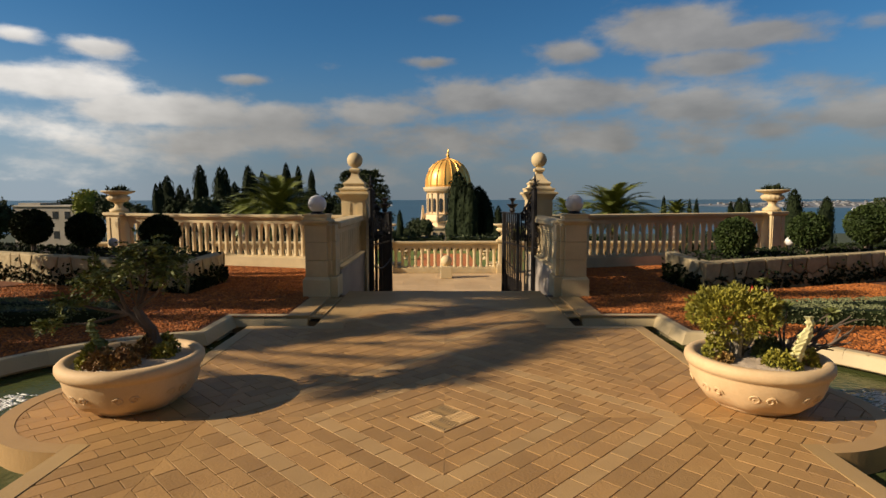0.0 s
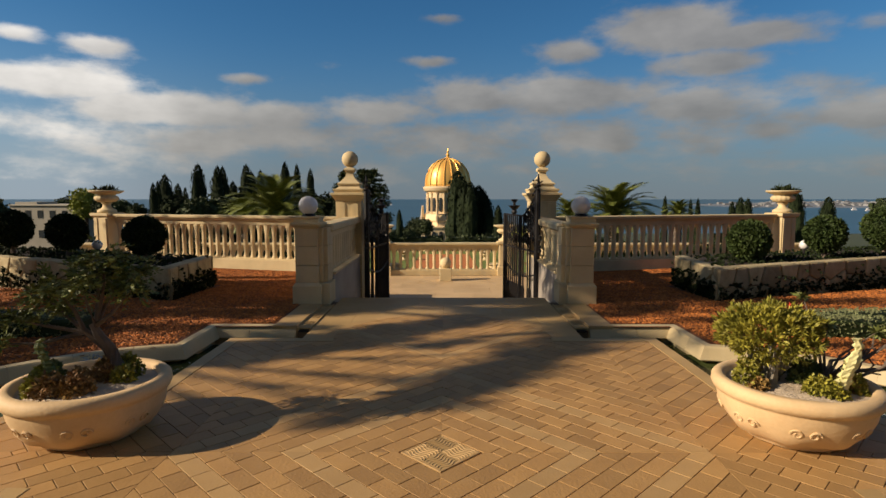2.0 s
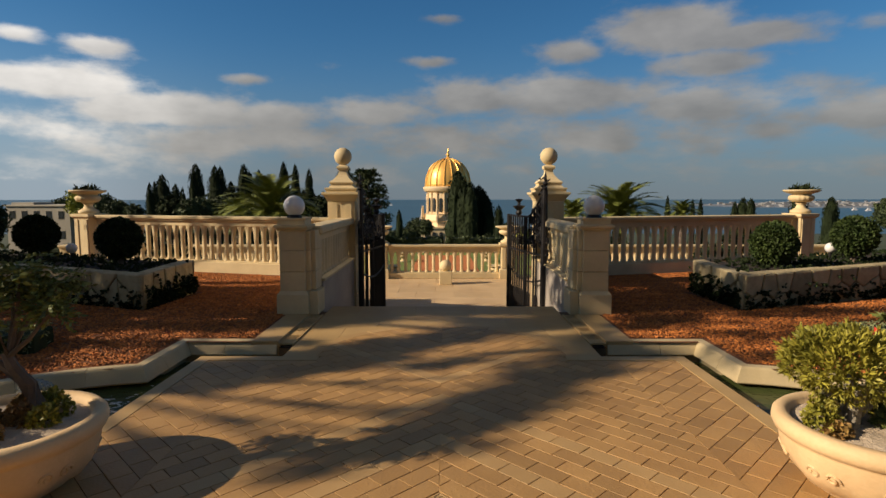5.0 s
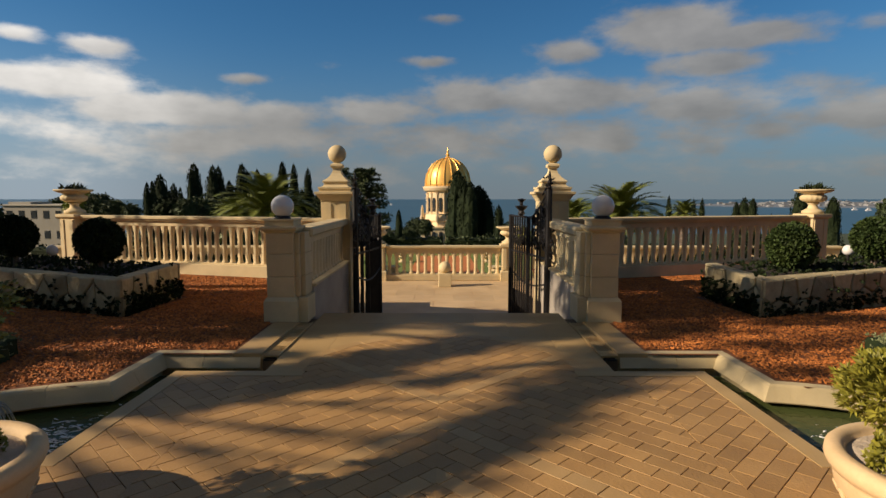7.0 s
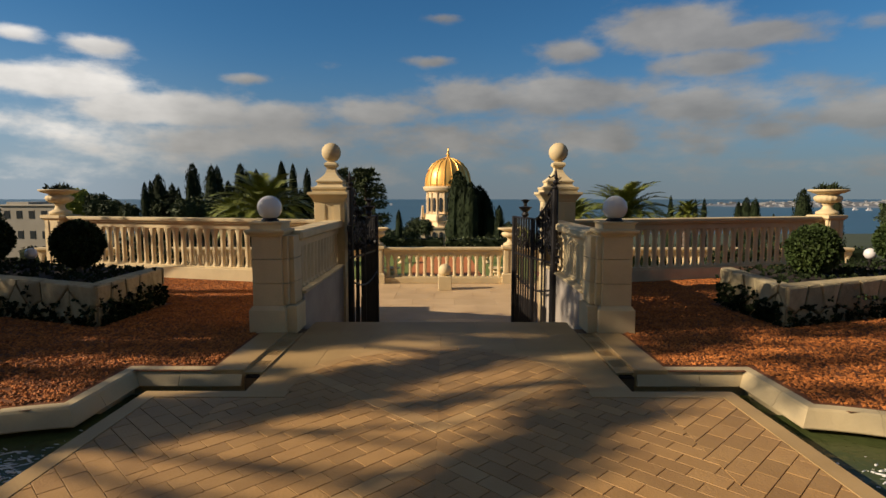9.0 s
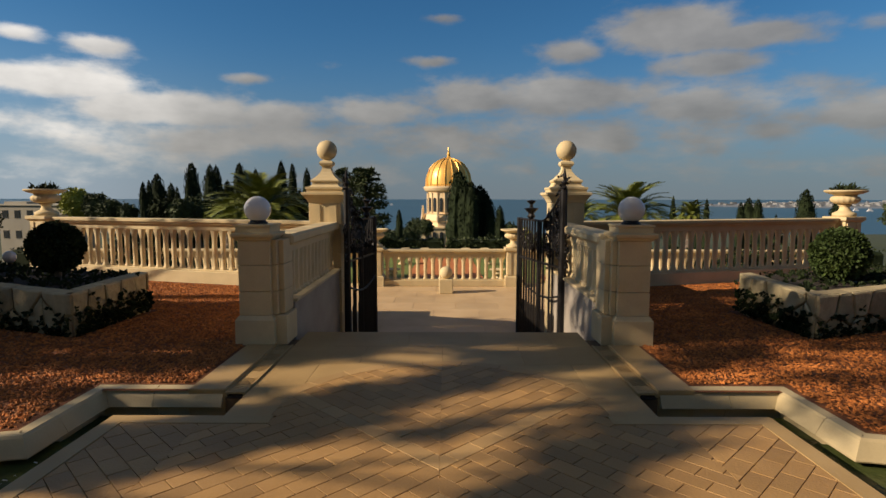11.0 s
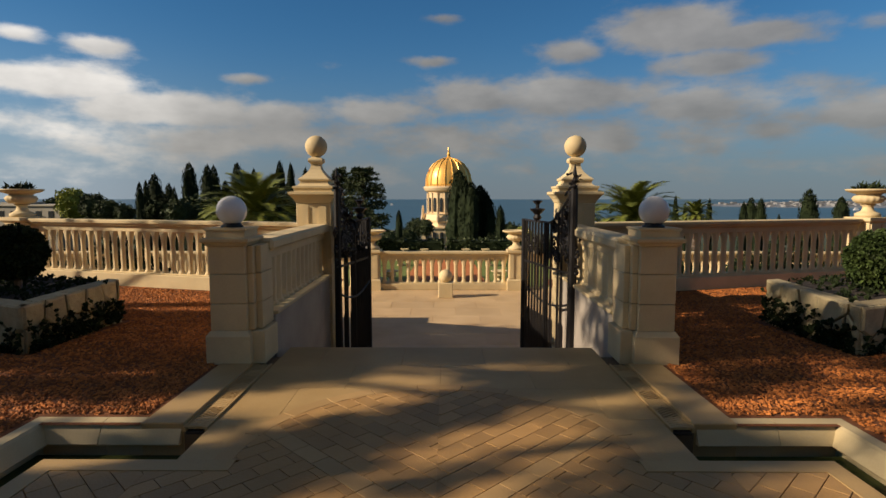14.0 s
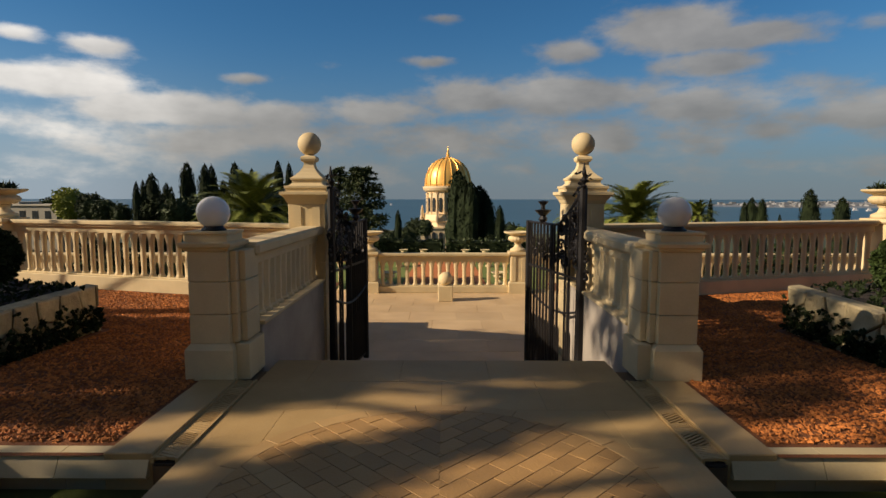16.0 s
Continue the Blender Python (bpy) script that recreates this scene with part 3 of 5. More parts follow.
def kerb(s):
    e = tagged(new("kerb"), "pale stone kerb with a sloping face round the pool", "kerb", "pool kerbs")
    prof = [(0.11, -0.32), (0.11, -0.135), (0.004, -0.125), (0.0, -0.115), (0.06, 0.005), (0.08, 0.022), (0.165, 0.026), (0.18, 0.015), (0.18, -0.32)]

    def stone(path, name="kerb_stone"):
        bm = bmesh.new()
        rings = []
        for i, (x, y) in enumerate(path):
            p0 = Vector((x, y))
            d0 = (p0 - Vector(path[i - 1])).normalized() if i else (Vector(path[1]) - p0).normalized()
            d1 = (Vector(path[i + 1]) - p0).normalized() if i < len(path) - 1 else d0
            d = (d0 + d1).normalized()
            k = 1 / max(0.4, d.dot(d0))
            nx, ny = d.y, -d.x      # to the gravel side
            rings.append([bm.verts.new((s * (x + nx * o * k), y + ny * o * k, z)) for o, z in prof])
        m = len(prof)
        for r0, r1 in zip(rings, rings[1:]):
            for j in range(m):
                bm.faces.new((r0[j], r0[(j + 1) % m], r1[(j + 1) % m], r1[j]))
        bm.faces.new(rings[0])
        bm.faces.new(rings[-1][::-1])
        bmesh.ops.recalc_face_normals(bm, faces=bm.faces)
        part(name, bm, M_BAND, e)

    a0 = math.acos((2.87 - PX) / PR)
    y0 = PY + PR * math.sin(a0)
    arc = [(PX + PR * math.cos(t), PY + PR * math.sin(t)) for t in np.linspace(-math.pi / 2, a0, 61)]
    for k in range(0, 55, 5):
        stone(arc[k:k + 6])
    stone(arc[55:61] + [(2.87, y0 + 0.42)])
    stone([(2.87, y0 + 0.425), (2.87, 7.47), (2.5, 7.47)])
    stone([(2.495, 7.47), (1.9, 7.47)])


for s in (-1, 1):
    kerb(s)

# ---- gate leaves ----


def gate_leaf(x0, y0, x1, y1, label):
    """From the tall stile at (x0, y0) to the low one at (x1, y1)."""
    L = math.hypot(x1 - x0, y1 - y0)
    e = tagged(new("gate_leaf"), label, "gate", "gate leaves")
    e.matrix_basis = pose(x0, y0, -1.15, 0, 0, math.degrees(math.atan2(y1 - y0, x1 - x0)))
    H0, H1 = 2.95, 2.43

    def top(u):
        u /= L
        return H1 + (H0 - H1) * max(0, 1 - u / 0.42) ** 1.3

    part("stile", tube(bmesh.new(), [(0, 0, 0.03), (0, 0, 1.6), (0, 0, H0)], [0.064, 0.058, 0.05], 8), M_IRON, e)
    part("stile", tube(bmesh.new(), [(L, 0, 0.03), (L, 0, H1 + 0.02)], 0.05, 8), M_IRON, e)
    part("mid_stile", tube(bmesh.new(), [(L * .5, 0, 0.05), (L * .5, 0, H1)], 0.032, 8), M_IRON, e)
    for z in (0.1, 1.72):
        part("rail", boxed(0, L, -0.014, 0.014, z, z + 0.035), M_IRON, e)
    part("top_rail", tube(bmesh.new(), [(L * k / 16, 0, top(L * k / 16)) for k in range(17)], 0.02, 6), M_IRON, e)
    n = 15
    for k in range(1, n):
        u = L * k / n
        if abs(u - L * .5) < .04 or (u < L * .5 and k % 3 == 2):
            continue
        part("bar", tube(bmesh.new(), [(u, 0, 0.1), (u, 0, top(u))], 0.0185, 5), M_IRON, e)
        u -= L / n / 2
        part("short_bar", tube(bmesh.new(), [(u, 0, 0.1), (u, 0, 0.92), (u, 0, 0.97)], [0.012, 0.012, 0.001], 5), M_IRON, e)
    # hanging swag
    part("swag", tube(bmesh.new(), [(L * k / 12, -0.02, 1.32 - 0.16 * math.sin(math.pi * k / 12)) for k in range(13)], 0.018, 6), M_IRON, e)

    def scroll(cx, cz, r, turn, flip):
        pts = [(cx + flip * r * (1 - t / 16) * math.cos(turn + t * 0.55), -0.012, cz + r * (1 - t / 16) * math.sin(turn + t * 0.55)) for t in range(15)]
        part("scroll", tube(bmesh.new(), pts, 0.019, 5), M_IRON, e)

    rng = random.Random(7)
    for k in range(5):
        u = L * (0.12 + 0.19 * k)
        scroll(u, 1.95, 0.10, rng.uniform(0, 6), 1)
        scroll(u + 0.1, 2.15, 0.09, rng.uniform(0, 6), -1)
    for u, z, r in ((0.17, 2.5, 0.16), (0.2, 2.78, 0.13), (0.42, 2.3, 0.15), (0.2, 2.14, 0.15), (0.14, 2.42, 0.12), (0.3, 2.38, 0.11), (0.16, 2.68, 0.12), (0.46, 2.36, 0.10), (0.34, 2.6, 0.10), (0.66, 2.36, 0.09), (0.55, 2.52, 0.08), (0.13, 2.88, 0.09), (-0.1, 2.3, 0.09), (-0.1, 2.05, 0.09), (-0.09, 1.8, 0.08)):
        scroll(u, z, r, rng.uniform(0, 6), 1 if u > 0 else -1)
    for _ in range(18):
        u = rng.uniform(0.08, 0.8)
        scroll(u, rng.uniform(1.85, min(2.85, top(u) - .05)), rng.uniform(.05, .09), rng.uniform(0, 6), rng.choice((-1, 1)))
    part("finial", lathe(bmesh.new(), [(0.03, H0), (0.045, H0 + 0.02), (0.02, H0 + 0.05), (0.05, H0 + 0.10), (0.015, H0 + 0.15), (0.03, H0 + 0.19), (0.006, H0 + 0.32)], segs=8), M_IRON, e)
    v, f, r = [], [], random.Random(3)
    for k in range(10):
        leaves(v, f, Vector((0.02 * k * r.uniform(-1, 1), 0, H0 + 0.02 * k)), 4, 0.07, r, Vector((0, 0, 0.5)), 0.6)
    for u, z in ((0.2, 2.55), (0.4, 2.45), (0.62, 2.4), (0.9, 1.95), (1.2, 1.95), (0.5, 1.95), (0.15, 1.95)):
        leaves(v, f, Vector((u, -0.02, z)), 12, 0.10, r, None, 0.6)
    part("leaf_ornament", lathe(bmesh.new(), [(0.03, H1), (0.07, H1 + 0.06), (0.045, H1 + 0.11), (0.13, H1 + 0.2), (0.03, H1 + 0.215), (0.03, H1 + 0.27), (0.085, H1 + 0.33), (0.01, H1 + 0.345)], L * 0.7, 0, 8), M_IRON, e)
    raw("iron_leaves", v, f, M_IRON, e)["kind"] = "stuff"


gate_leaf(-1.61, 12.1, -1.34, 13.55, "open black wrought-iron gate leaf with scrolls")
gate_leaf(1.83, 11.3, 1.40, 13.1, "open black wrought-iron gate leaf with scrolls and finial")


# ---- stone beds with clipped bushes ----
def bed(s):
    c = Vector((4.42, 9.34))
    d = Vector((1, 0.41)).normalized()
    n = Vector((0.04, 1.0))          # to the back
    L, D, H = 9.0, 1.85, 0.53
    e = tagged(new("raised_bed"), "raised bed walled with rough pale stones", "flower bed", "raised beds")
    rng = random.Random(11 + s)

    def p(u, v, z):
        q = c + d * u + n * v
        return (s * q.x, q.y, z)

    def rubble(length, spot):
        """A wall face of uneven stones fitted together; spot(u, out, z) places a point of it."""
        seeds = [(0.37 * i + rng.uniform(-.10, .10) + (.16 if j else 0), (.07 if j == 0 else .39) + rng.uniform(-.08, .08)) for i in range(-1, int(length / .37) + 2) for j in range(2) if j == 0 or rng.random() < .85]
        for i, (su, sz) in enumerate(seeds):
            poly = [(0.0, -.12), (length, -.12), (length, H), (0.0, H)]
            for k, (tu, tz) in enumerate(seeds):
                if k != i and abs(tu - su) < 1.1 and len(poly) > 2:
                    nx, nz = tu - su, tz - sz
                    q = math.hypot(nx, nz)
                    poly = clip(poly, nx / q, nz / q, (nx * (tu + su) + nz * (tz + sz)) / 2 / q - .011)
            if len(poly) < 3:
                continue
            mu, mz = sum(q[0] for q in poly) / len(poly), sum(q[1] for q in poly) / len(poly)
            m, out = len(poly), rng.uniform(.0, .032)
            vs = [spot(u, -.10, z) for u, z in poly] + [spot(u, out, z) for u, z in poly]
            vs += [spot(mu + (u - mu) * .86, out + rng.uniform(.008, .022), mz + (z - mz) * .86) for u, z in poly]
            fs = [tuple(range(2 * m, 3 * m))]
            for g in (0, m):
                fs += [(g + k, g + (k + 1) % m, g + m + (k + 1) % m, g + m + k) for k in range(m)]
            raw("stone", vs, fs, M_RUBBLE, e)

    rubble(L, lambda u, o, z: p(u, -o, z))
    rubble(D, lambda u, o, z: p(-o, u, z))
    for u0, v0, u1, v1 in ((0.02, 0.02, L, 0.2), (0.02, 0.2, 0.2, D)):      # mortar behind the stones
        part("mortar", extruded(bmesh.new(), [p(u0, v0, 0)[:2], p(u1, v0, 0)[:2], p(u1, v1, 0)[:2], p(u0, v1, 0)[:2]][::int(s)], -.1, H - .03), M_JOINT, e)
    for n_rim, (du, dv) in ((int(L / .6), (.6, 0)), (3, (0, .55))):        # flat rim stones
        for k in range(n_rim):
            u0, v0 = k * du + .004 + (.012 if dv else 0), k * dv + .004 + (.25 if dv else .012)
            u1, v1 = (u0 + .592, .24) if du else (.24, v0 + .542)
            top = H + rng.uniform(-.004, .006)
            part("rim_stone", extruded(bmesh.new(), [p(u0, v0, 0)[:2], p(u1, v0, 0)[:2], p(u1, v1, 0)[:2], p(u0, v1, 0)[:2]][::int(s)], H - .06, top), M_RUBBLE, e)
    bm = bmesh.new()
    extruded(bm, [p(0.1, 0.1, 0)[:2], p(L, 0.1, 0)[:2], p(L, D, 0)[:2], p(0.1, D, 0)[:2]], -0.1, H - 0.05)
    part("soil", bm, M_SOIL, e, "dark soil")
    vv, ff = [], []
    for _ in range(1000):             # low planting and trailing ivy
        u = rng.uniform(0.3, L)
        q = p(u, rng.uniform(0.3, D), H - 0.03)
        leaves(vv, ff, Vector(q), 6, 0.06, rng, Vector((0, 0, 0.6)), 0.6)
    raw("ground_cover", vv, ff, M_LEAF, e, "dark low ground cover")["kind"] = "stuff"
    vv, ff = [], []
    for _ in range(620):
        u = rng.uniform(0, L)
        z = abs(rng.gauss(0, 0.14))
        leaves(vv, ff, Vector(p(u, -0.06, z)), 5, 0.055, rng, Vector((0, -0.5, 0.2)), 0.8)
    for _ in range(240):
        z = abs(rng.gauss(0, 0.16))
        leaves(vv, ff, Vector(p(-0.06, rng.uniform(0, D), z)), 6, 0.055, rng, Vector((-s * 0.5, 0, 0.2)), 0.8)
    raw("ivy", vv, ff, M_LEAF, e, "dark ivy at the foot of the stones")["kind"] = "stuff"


def topiary(x, y, z, r, seed, tint):
    e = empty("clipped_bush", x, y, 0.46, "round clipped evergreen bush on a short stem", "bush", "clipped bushes in the beds")
    part("stem", tube(bmesh.new(), [(0, 0, 0), (0.02, 0.01, z - 0.46)], [0.05, 0.04], 7), M_BARK, e)
    rng, v, f = random.Random(seed), [], []
    for _ in range(3600):
        d = Vector((rng.gauss(0, 1), rng.gauss(0, 1), rng.gauss(0, 1))).normalized()
        k = r * (0.62 + 0.36 * rng.random() ** 0.4) * (1 + 0.06 * noise.noise(d * 2.2 + Vector((seed, 0, 0))))
        leaves(v, f, Vector((0, 0, z - 0.46)) + d * k, 2, 0.05, rng, d * 0.5, 0.7)
    for a in range(10):              # the close inner twigs
        for b in range(14):
            i = len(v)
            for da, db in ((0, 0), (1, 0), (1, 1), (0, 1)):
                p, t = math.pi * (a + da) / 10, 2 * math.pi * (b + db) / 14
                v.append((.8 * r * math.sin(p) * math.cos(t), .8 * r * math.sin(p) * math.sin(t), z - .46 - .8 * r * math.cos(p)))
            f.append((i, i + 1, i + 2, i + 3))
    raw("crown", v, f, tint, e)


# lit copy of the shrub leaf: the sun is put into its colour
M_LEAFLIT = mat("sunlit_shrub_leaf", (0.018, 0.036, 0.008), (0.055, 0.08, 0.017), 0.7, 8, 2, 0, vary=0.4, island=True, spec=0.25)
for s in (-1, 1):
    bed(s)
    bushes = ((5.65, 10.75, 0.88, 0.37), (7.42, 11.3, 0.96, 0.36), (9.0, 11.8, 1.05, 0.42)) if s > 0 else ((5.55, 10.75, 0.96, 0.355), (7.32, 11.25, 1.0, 0.345), (8.75, 11.7, 1.04, 0.37))
    for k, (x, y, z, r) in enumerate(bushes):
        # left bushes take the dark leaf, their shade put into the colour
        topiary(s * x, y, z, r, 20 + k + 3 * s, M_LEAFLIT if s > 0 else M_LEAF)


# ---- low hedges in the gravel ----
def hedge(x0, y0, x1, y1, w, h, label, seed):
    e = tagged(new("low_hedge"), label, "hedge", "low hedges in the gravel")
    L = math.hypot(x1 - x0, y1 - y0)
    e.matrix_basis = pose(x0, y0, 0.0, 0, 0, math.degrees(math.atan2(y1 - y0, x1 - x0)))
    part("core", boxed(0, L, -w / 2, w / 2, 0, h - 0.02, 0.03), M_LEAF, e)
    rng, v, f = random.Random(seed), [], []
    for _ in range(int(L * 420)):
        u, q = rng.uniform(0, L), rng.uniform(-w / 2 - w * .5, w / 2 + w * .5)
        if abs(q) > w / 2:
            c, aim = Vector((u, math.copysign(w / 2, q), rng.uniform(0, h))), Vector((0, math.copysign(.8, q), 0))
        else:
            c, aim = Vector((u, q, h)), Vector((0, 0, .8))
        leaves(v, f, c, 5, 0.024, rng, aim, 0.6)
    raw("foliage", v, f, M_HEDGE, e)["kind"] = "stuff"


for s in (-1, 1):
    hedge(s * 4.35, 7.15, s * 9.0, 6.55, 0.3, 0.24, "low clipped grey-green hedge edging the gravel", 40)
    hedge(s * 4.45, 7.35, s * 9.5, 8.0, 0.3, 0.24, "low clipped grey-green hedge behind the front one", 41)

# ---- planted bowls ----
M_BOWL = mat("warm_cast_stone", (0.56, 0.385, 0.20), (0.71, 0.52, 0.295), 0.7, 45, 4, 0.2, stain=(0.40, 0.28, 0.15))
M_OLIVE = mat("olive_leaf", (0.07, 0.09, 0.02), (0.17, 0.19, 0.045), 0.6, 20, 5, 0, vary=0.4, island=True)
M_LIME = mat("yellow_green_leaf", (0.14, 0.145, 0.014), (0.36, 0.315, 0.038), 0.6, 20, 5, 0, vary=0.35, island=True)
M_FEATHER = mat("feathery_leaf", (0.06, 0.085, 0.012), (0.19, 0.205, 0.035), 0.6, 20, 5, 0, vary=0.5, island=True)
M_GREYBARK = mat("grey_bark", (0.16, 0.14, 0.11), (0.30, 0.27, 0.21), 0.9, 50, 8, 0.6)
M_RUSTY = mat("rusty_succulent", (0.16, 0.06, 0.025), (0.30, 0.20, 0.05), 0.7, 20, 6, 0, vary=0.4, island=True)
M_CACTUS = mat("pale_cactus", (0.50, 0.48, 0.20), (0.72, 0.67, 0.36), 0.7, 30, 8, 0.3)
M_CHIPS = mat("pale_gravel_mulch", (0.42, 0.33, 0.24), (0.58, 0.48, 0.36), 0.9, 60, 8, 0.9)


def bowl(s, label):
    e = empty("planter_bowl", s * 2.53, 4.34, 0.0, label, "planter", "planted stone bowls")
    e.scale = (0.86, 0.86, 0.9)
    out = [(0.33, 0.0), (0.37, 0.01), (0.38, 0.04), (0.46, 0.07), (0.525, 0.15), (0.568, 0.24), (0.585, 0.32), (0.588, 0.34), (0.612, 0.35), (0.628, 0.385), (0.624, 0.425), (0.598, 0.45), (0.55, 0.455), (0.52, 0.43), (0.51, 0.40)]
    bm = bmesh.new()
    lathe(bm, out, segs=64)
    for v in bm.verts:              # shallow lobes low on the body
        a = math.atan2(v.co.y, v.co.x)
        k = 1 + 0.04 * math.sin(8 * a) * max(0, 1 - abs(v.co.z - 0.1) / 0.12)
        v.co.x *= k
        v.co.y *= k
    part("body", bm, M_BOWL, e, smooth=True)
    for k in range(8):
        a0 = 2 * math.pi * (k + 0.5) / 8
        for fl in (-1, 1):
            pts = []
            for t in range(16):
                r = 0.042 * (1 - t / 20)
                a = a0 + fl * (0.11 + r * math.cos(t * 0.5) / 0.5)
                z = 0.19 + r * math.sin(t * 0.5)
                R = 0.452 + 0.5 * z
                pts.append((R * math.cos(a), R * math.sin(a), z))
            part("carved_scroll", tube(bmesh.new(), pts, 0.009, 5), M_BOWL, e)
    bm = bmesh.new()
    lathe(bm, [(0.515, 0.36), (0.515, 0.40), (0.3, 0.425), (0.02, 0.43)], segs=32)
    part("mulch", bm, M_CHIPS, e, "pale gravel mulch")
    return e


def cushion(e, x, y, r, h, m, seed, size=0.035, name="succulent"):
    v, f, rng = [], [], random.Random(seed)
    for _ in range(int(240 * r / 0.1)):
        d = Vector((rng.gauss(0, 1), rng.gauss(0, 1), abs(rng.gauss(0, 1)))).normalized()
        c = Vector((x + d.x * r * rng.uniform(.5, 1), y + d.y * r * rng.uniform(.5, 1), 0.41 + d.z * h * 1.45 * rng.uniform(.4, 1)))
        leaves(v, f, c, 3, size, rng, d * 0.6, 0.6)
    p = raw(name, v, f, m, e)
    p["kind"] = "stuff"


def limb(pts, r0, r1):
    n = len(pts) - 1
    return tube(bmesh.new(), pts, [r0 + (r1 - r0) * i / n for i in range(n + 1)], 7)


eL = bowl(-1, "pale stone bowl planted with a twisted little tree and succulents")
T = empty("dwarf_tree", -2.47, 4.40, 0.37, "twisted dwarf tree with feathery olive leaves in a stone bowl", "small tree")
part("trunk", limb([(0.13, 0.0, -0.05), (0.11, 0.01, 0.10), (0.06, 0.02, 0.22), (-0.01, 0.0, 0.33), (-0.05, 0.0, 0.42)], 0.056, 0.028), M_BARK, T)
part("trunk", limb([(0.10, 0.05, -0.03), (0.07, 0.04, 0.12), (0.0, 0.04, 0.24), (-0.12, 0.02, 0.36)], 0.042, 0.022), M_BARK, T)
rngT = random.Random(5)
# sprays of foliage: where each one hangs and how wide it is
SPRAYS = [(0.06, 0.0, 0.90, .17), (0.22, 0.08, 0.82, .14), (-0.08, 0.12, 0.84, .15), (-0.26, -0.05, 0.72, .15), (-0.44, 0.08, 0.64, .13), (-0.56, -0.06, 0.48, .08), (-0.70, -0.1, 0.31, .06), (-0.02, -0.14, 0.74, .13), (0.27, -0.06, 0.70, .10), (-0.32, 0.1, 0.54, .10), (0.08, 0.16, 0.76, .14)]
vL, fL = [], []
for ex, ey, ez, er in SPRAYS:
    a = Vector((-0.03, 0.0, 0.40)) if ex > -0.2 else Vector((-0.12, 0.02, 0.35))
    tip = Vector((ex, ey, ez))
    mid = a.lerp(tip, .5) + Vector((rngT.uniform(-.06, .06), rngT.uniform(-.03, .03), rngT.uniform(-.06, .02)))
    part("branch", limb([tuple(a), tuple(mid), tuple(tip - Vector((0, 0, er * .3)))], 0.018, 0.006), M_BARK, T)
    for _ in range(int(22 + 190 * er)):
        q = Vector((rngT.gauss(0, 1), rngT.gauss(0, 1), rngT.gauss(0, .55))).normalized()
        c = tip + q * er * rngT.uniform(.05, .75)
        d = Vector((q.x, q.y, q.z * .5 - .1 + rngT.uniform(-.3, .3))).normalized()
        for j in range(6):                # leaflets in pairs along a stalk
            o = c + d * 0.018 * j - Vector((0, 0, .0012 * j * j))
            for sd in (-1, 1):
                leaves(vL, fL, o, 1, 0.041, rngT, d * 1.2 + d.cross(Vector((0, 0, 1))) * sd * 1.5, 0.42)
raw("crown", vL, fL, M_FEATHER, T)
for k, (x, y, r, h, m) in enumerate(((-0.28, -0.12, .13, .14, M_LIME), (-0.12, -0.28, .15, .12, M_RUSTY), (-0.25, -0.24, .12, .12, M_LIME), (0.06, -0.26, .14, .12, M_RUSTY), (0.14, 0.05, .13, .10, M_RUSTY), (0.20, 0.2, .14, .13, M_LIME), (-0.05, -0.05, .13, .09, M_RUSTY), (-0.36, 0.06, .10, .12, M_OLIVE), (0.27, 0.02, .1, .1, M_LIME), (0.0, 0.25, .14, .1, M_RUSTY))):
    cushion(eL, x, y, r, h, m, 60 + k)


def crest_cactus(x, y, z, h, label, m, seed):
    """A wavy, crested column."""
    e = empty("crested_cactus", x, y, z, label, "cactus")
    rng = random.Random(seed)
    bm = bmesh.new()
    rings = []
    n = 26
    for i in range(n):
        t = i / (n - 1)
        w = (0.038 + 0.008 * math.sin(t * 17 + seed) + 0.013 * rng.uniform(-1, 1)) * (1 - 0.45 * t ** 2)
        cx = 0.045 * math.sin(t * 4.5 + seed) + 0.01 * rng.uniform(-1, 1)
        ring = []
        for k in range(12):
            a = 2 * math.pi * k / 12
            rr = 1 + 0.25 * (k % 2) + 0.15 * rng.uniform(-1, 1)
            ring.append(bm.verts.new((cx + w * rr * math.cos(a), w * 0.55 * rr * math.sin(a), h * t)))
        rings.append(ring)
    for a, b in zip(rings, rings[1:]):
        for k in range(12):
            bm.faces.new((a[k], a[(k + 1) % 12], b[(k + 1) % 12], b[k]))
    bm.faces.new(rings[-1])
    part("column", bm, m, e)


crest_cactus(-2.72, 4.2, 0.37, 0.36, "green crested cactus in the stone bowl", M_OLIVE, 1)
eR = bowl(1, "pale stone bowl planted with a round shrub and a white cactus")
S = empty("round_shrub", 2.35, 4.36, 0.37, "dense round yellow-green shrub on grey stems in a stone bowl", "shrub")
for k, (ex, ey) in enumerate(((-0.08, 0), (0.04, 0.05), (0.0, -0.06), (0.1, 0))):
    part("stem", limb([(ex * 0.4, ey * .4, -0.03), (ex, ey, 0.12), (ex * 2, ey * 2, 0.28)], 0.05, 0.022), M_GREYBARK, S)
vS, fS, rS = [], [], random.Random(9)
for _ in range(1400):                # rosettes of narrow leaves at the ends of the twigs
    d = Vector((rS.gauss(0, 1), rS.gauss(0, 1), rS.gauss(0, .8) + .35)).normalized()
    k = (.5 + .5 * rS.random() ** .5) * (1 + 0.30 * noise.noise(d * 3.4 + Vector((4, 0, 0))))
    leaves(vS, fS, Vector((d.x * .335 * k, d.y * .30 * k, .36 + d.z * .21 * k)), 8, 0.044, rS, d * .8 + Vector((0, 0, .25)), 0.26)
raw("crown", vS, fS, M_LIME, S)
v, f = [], []
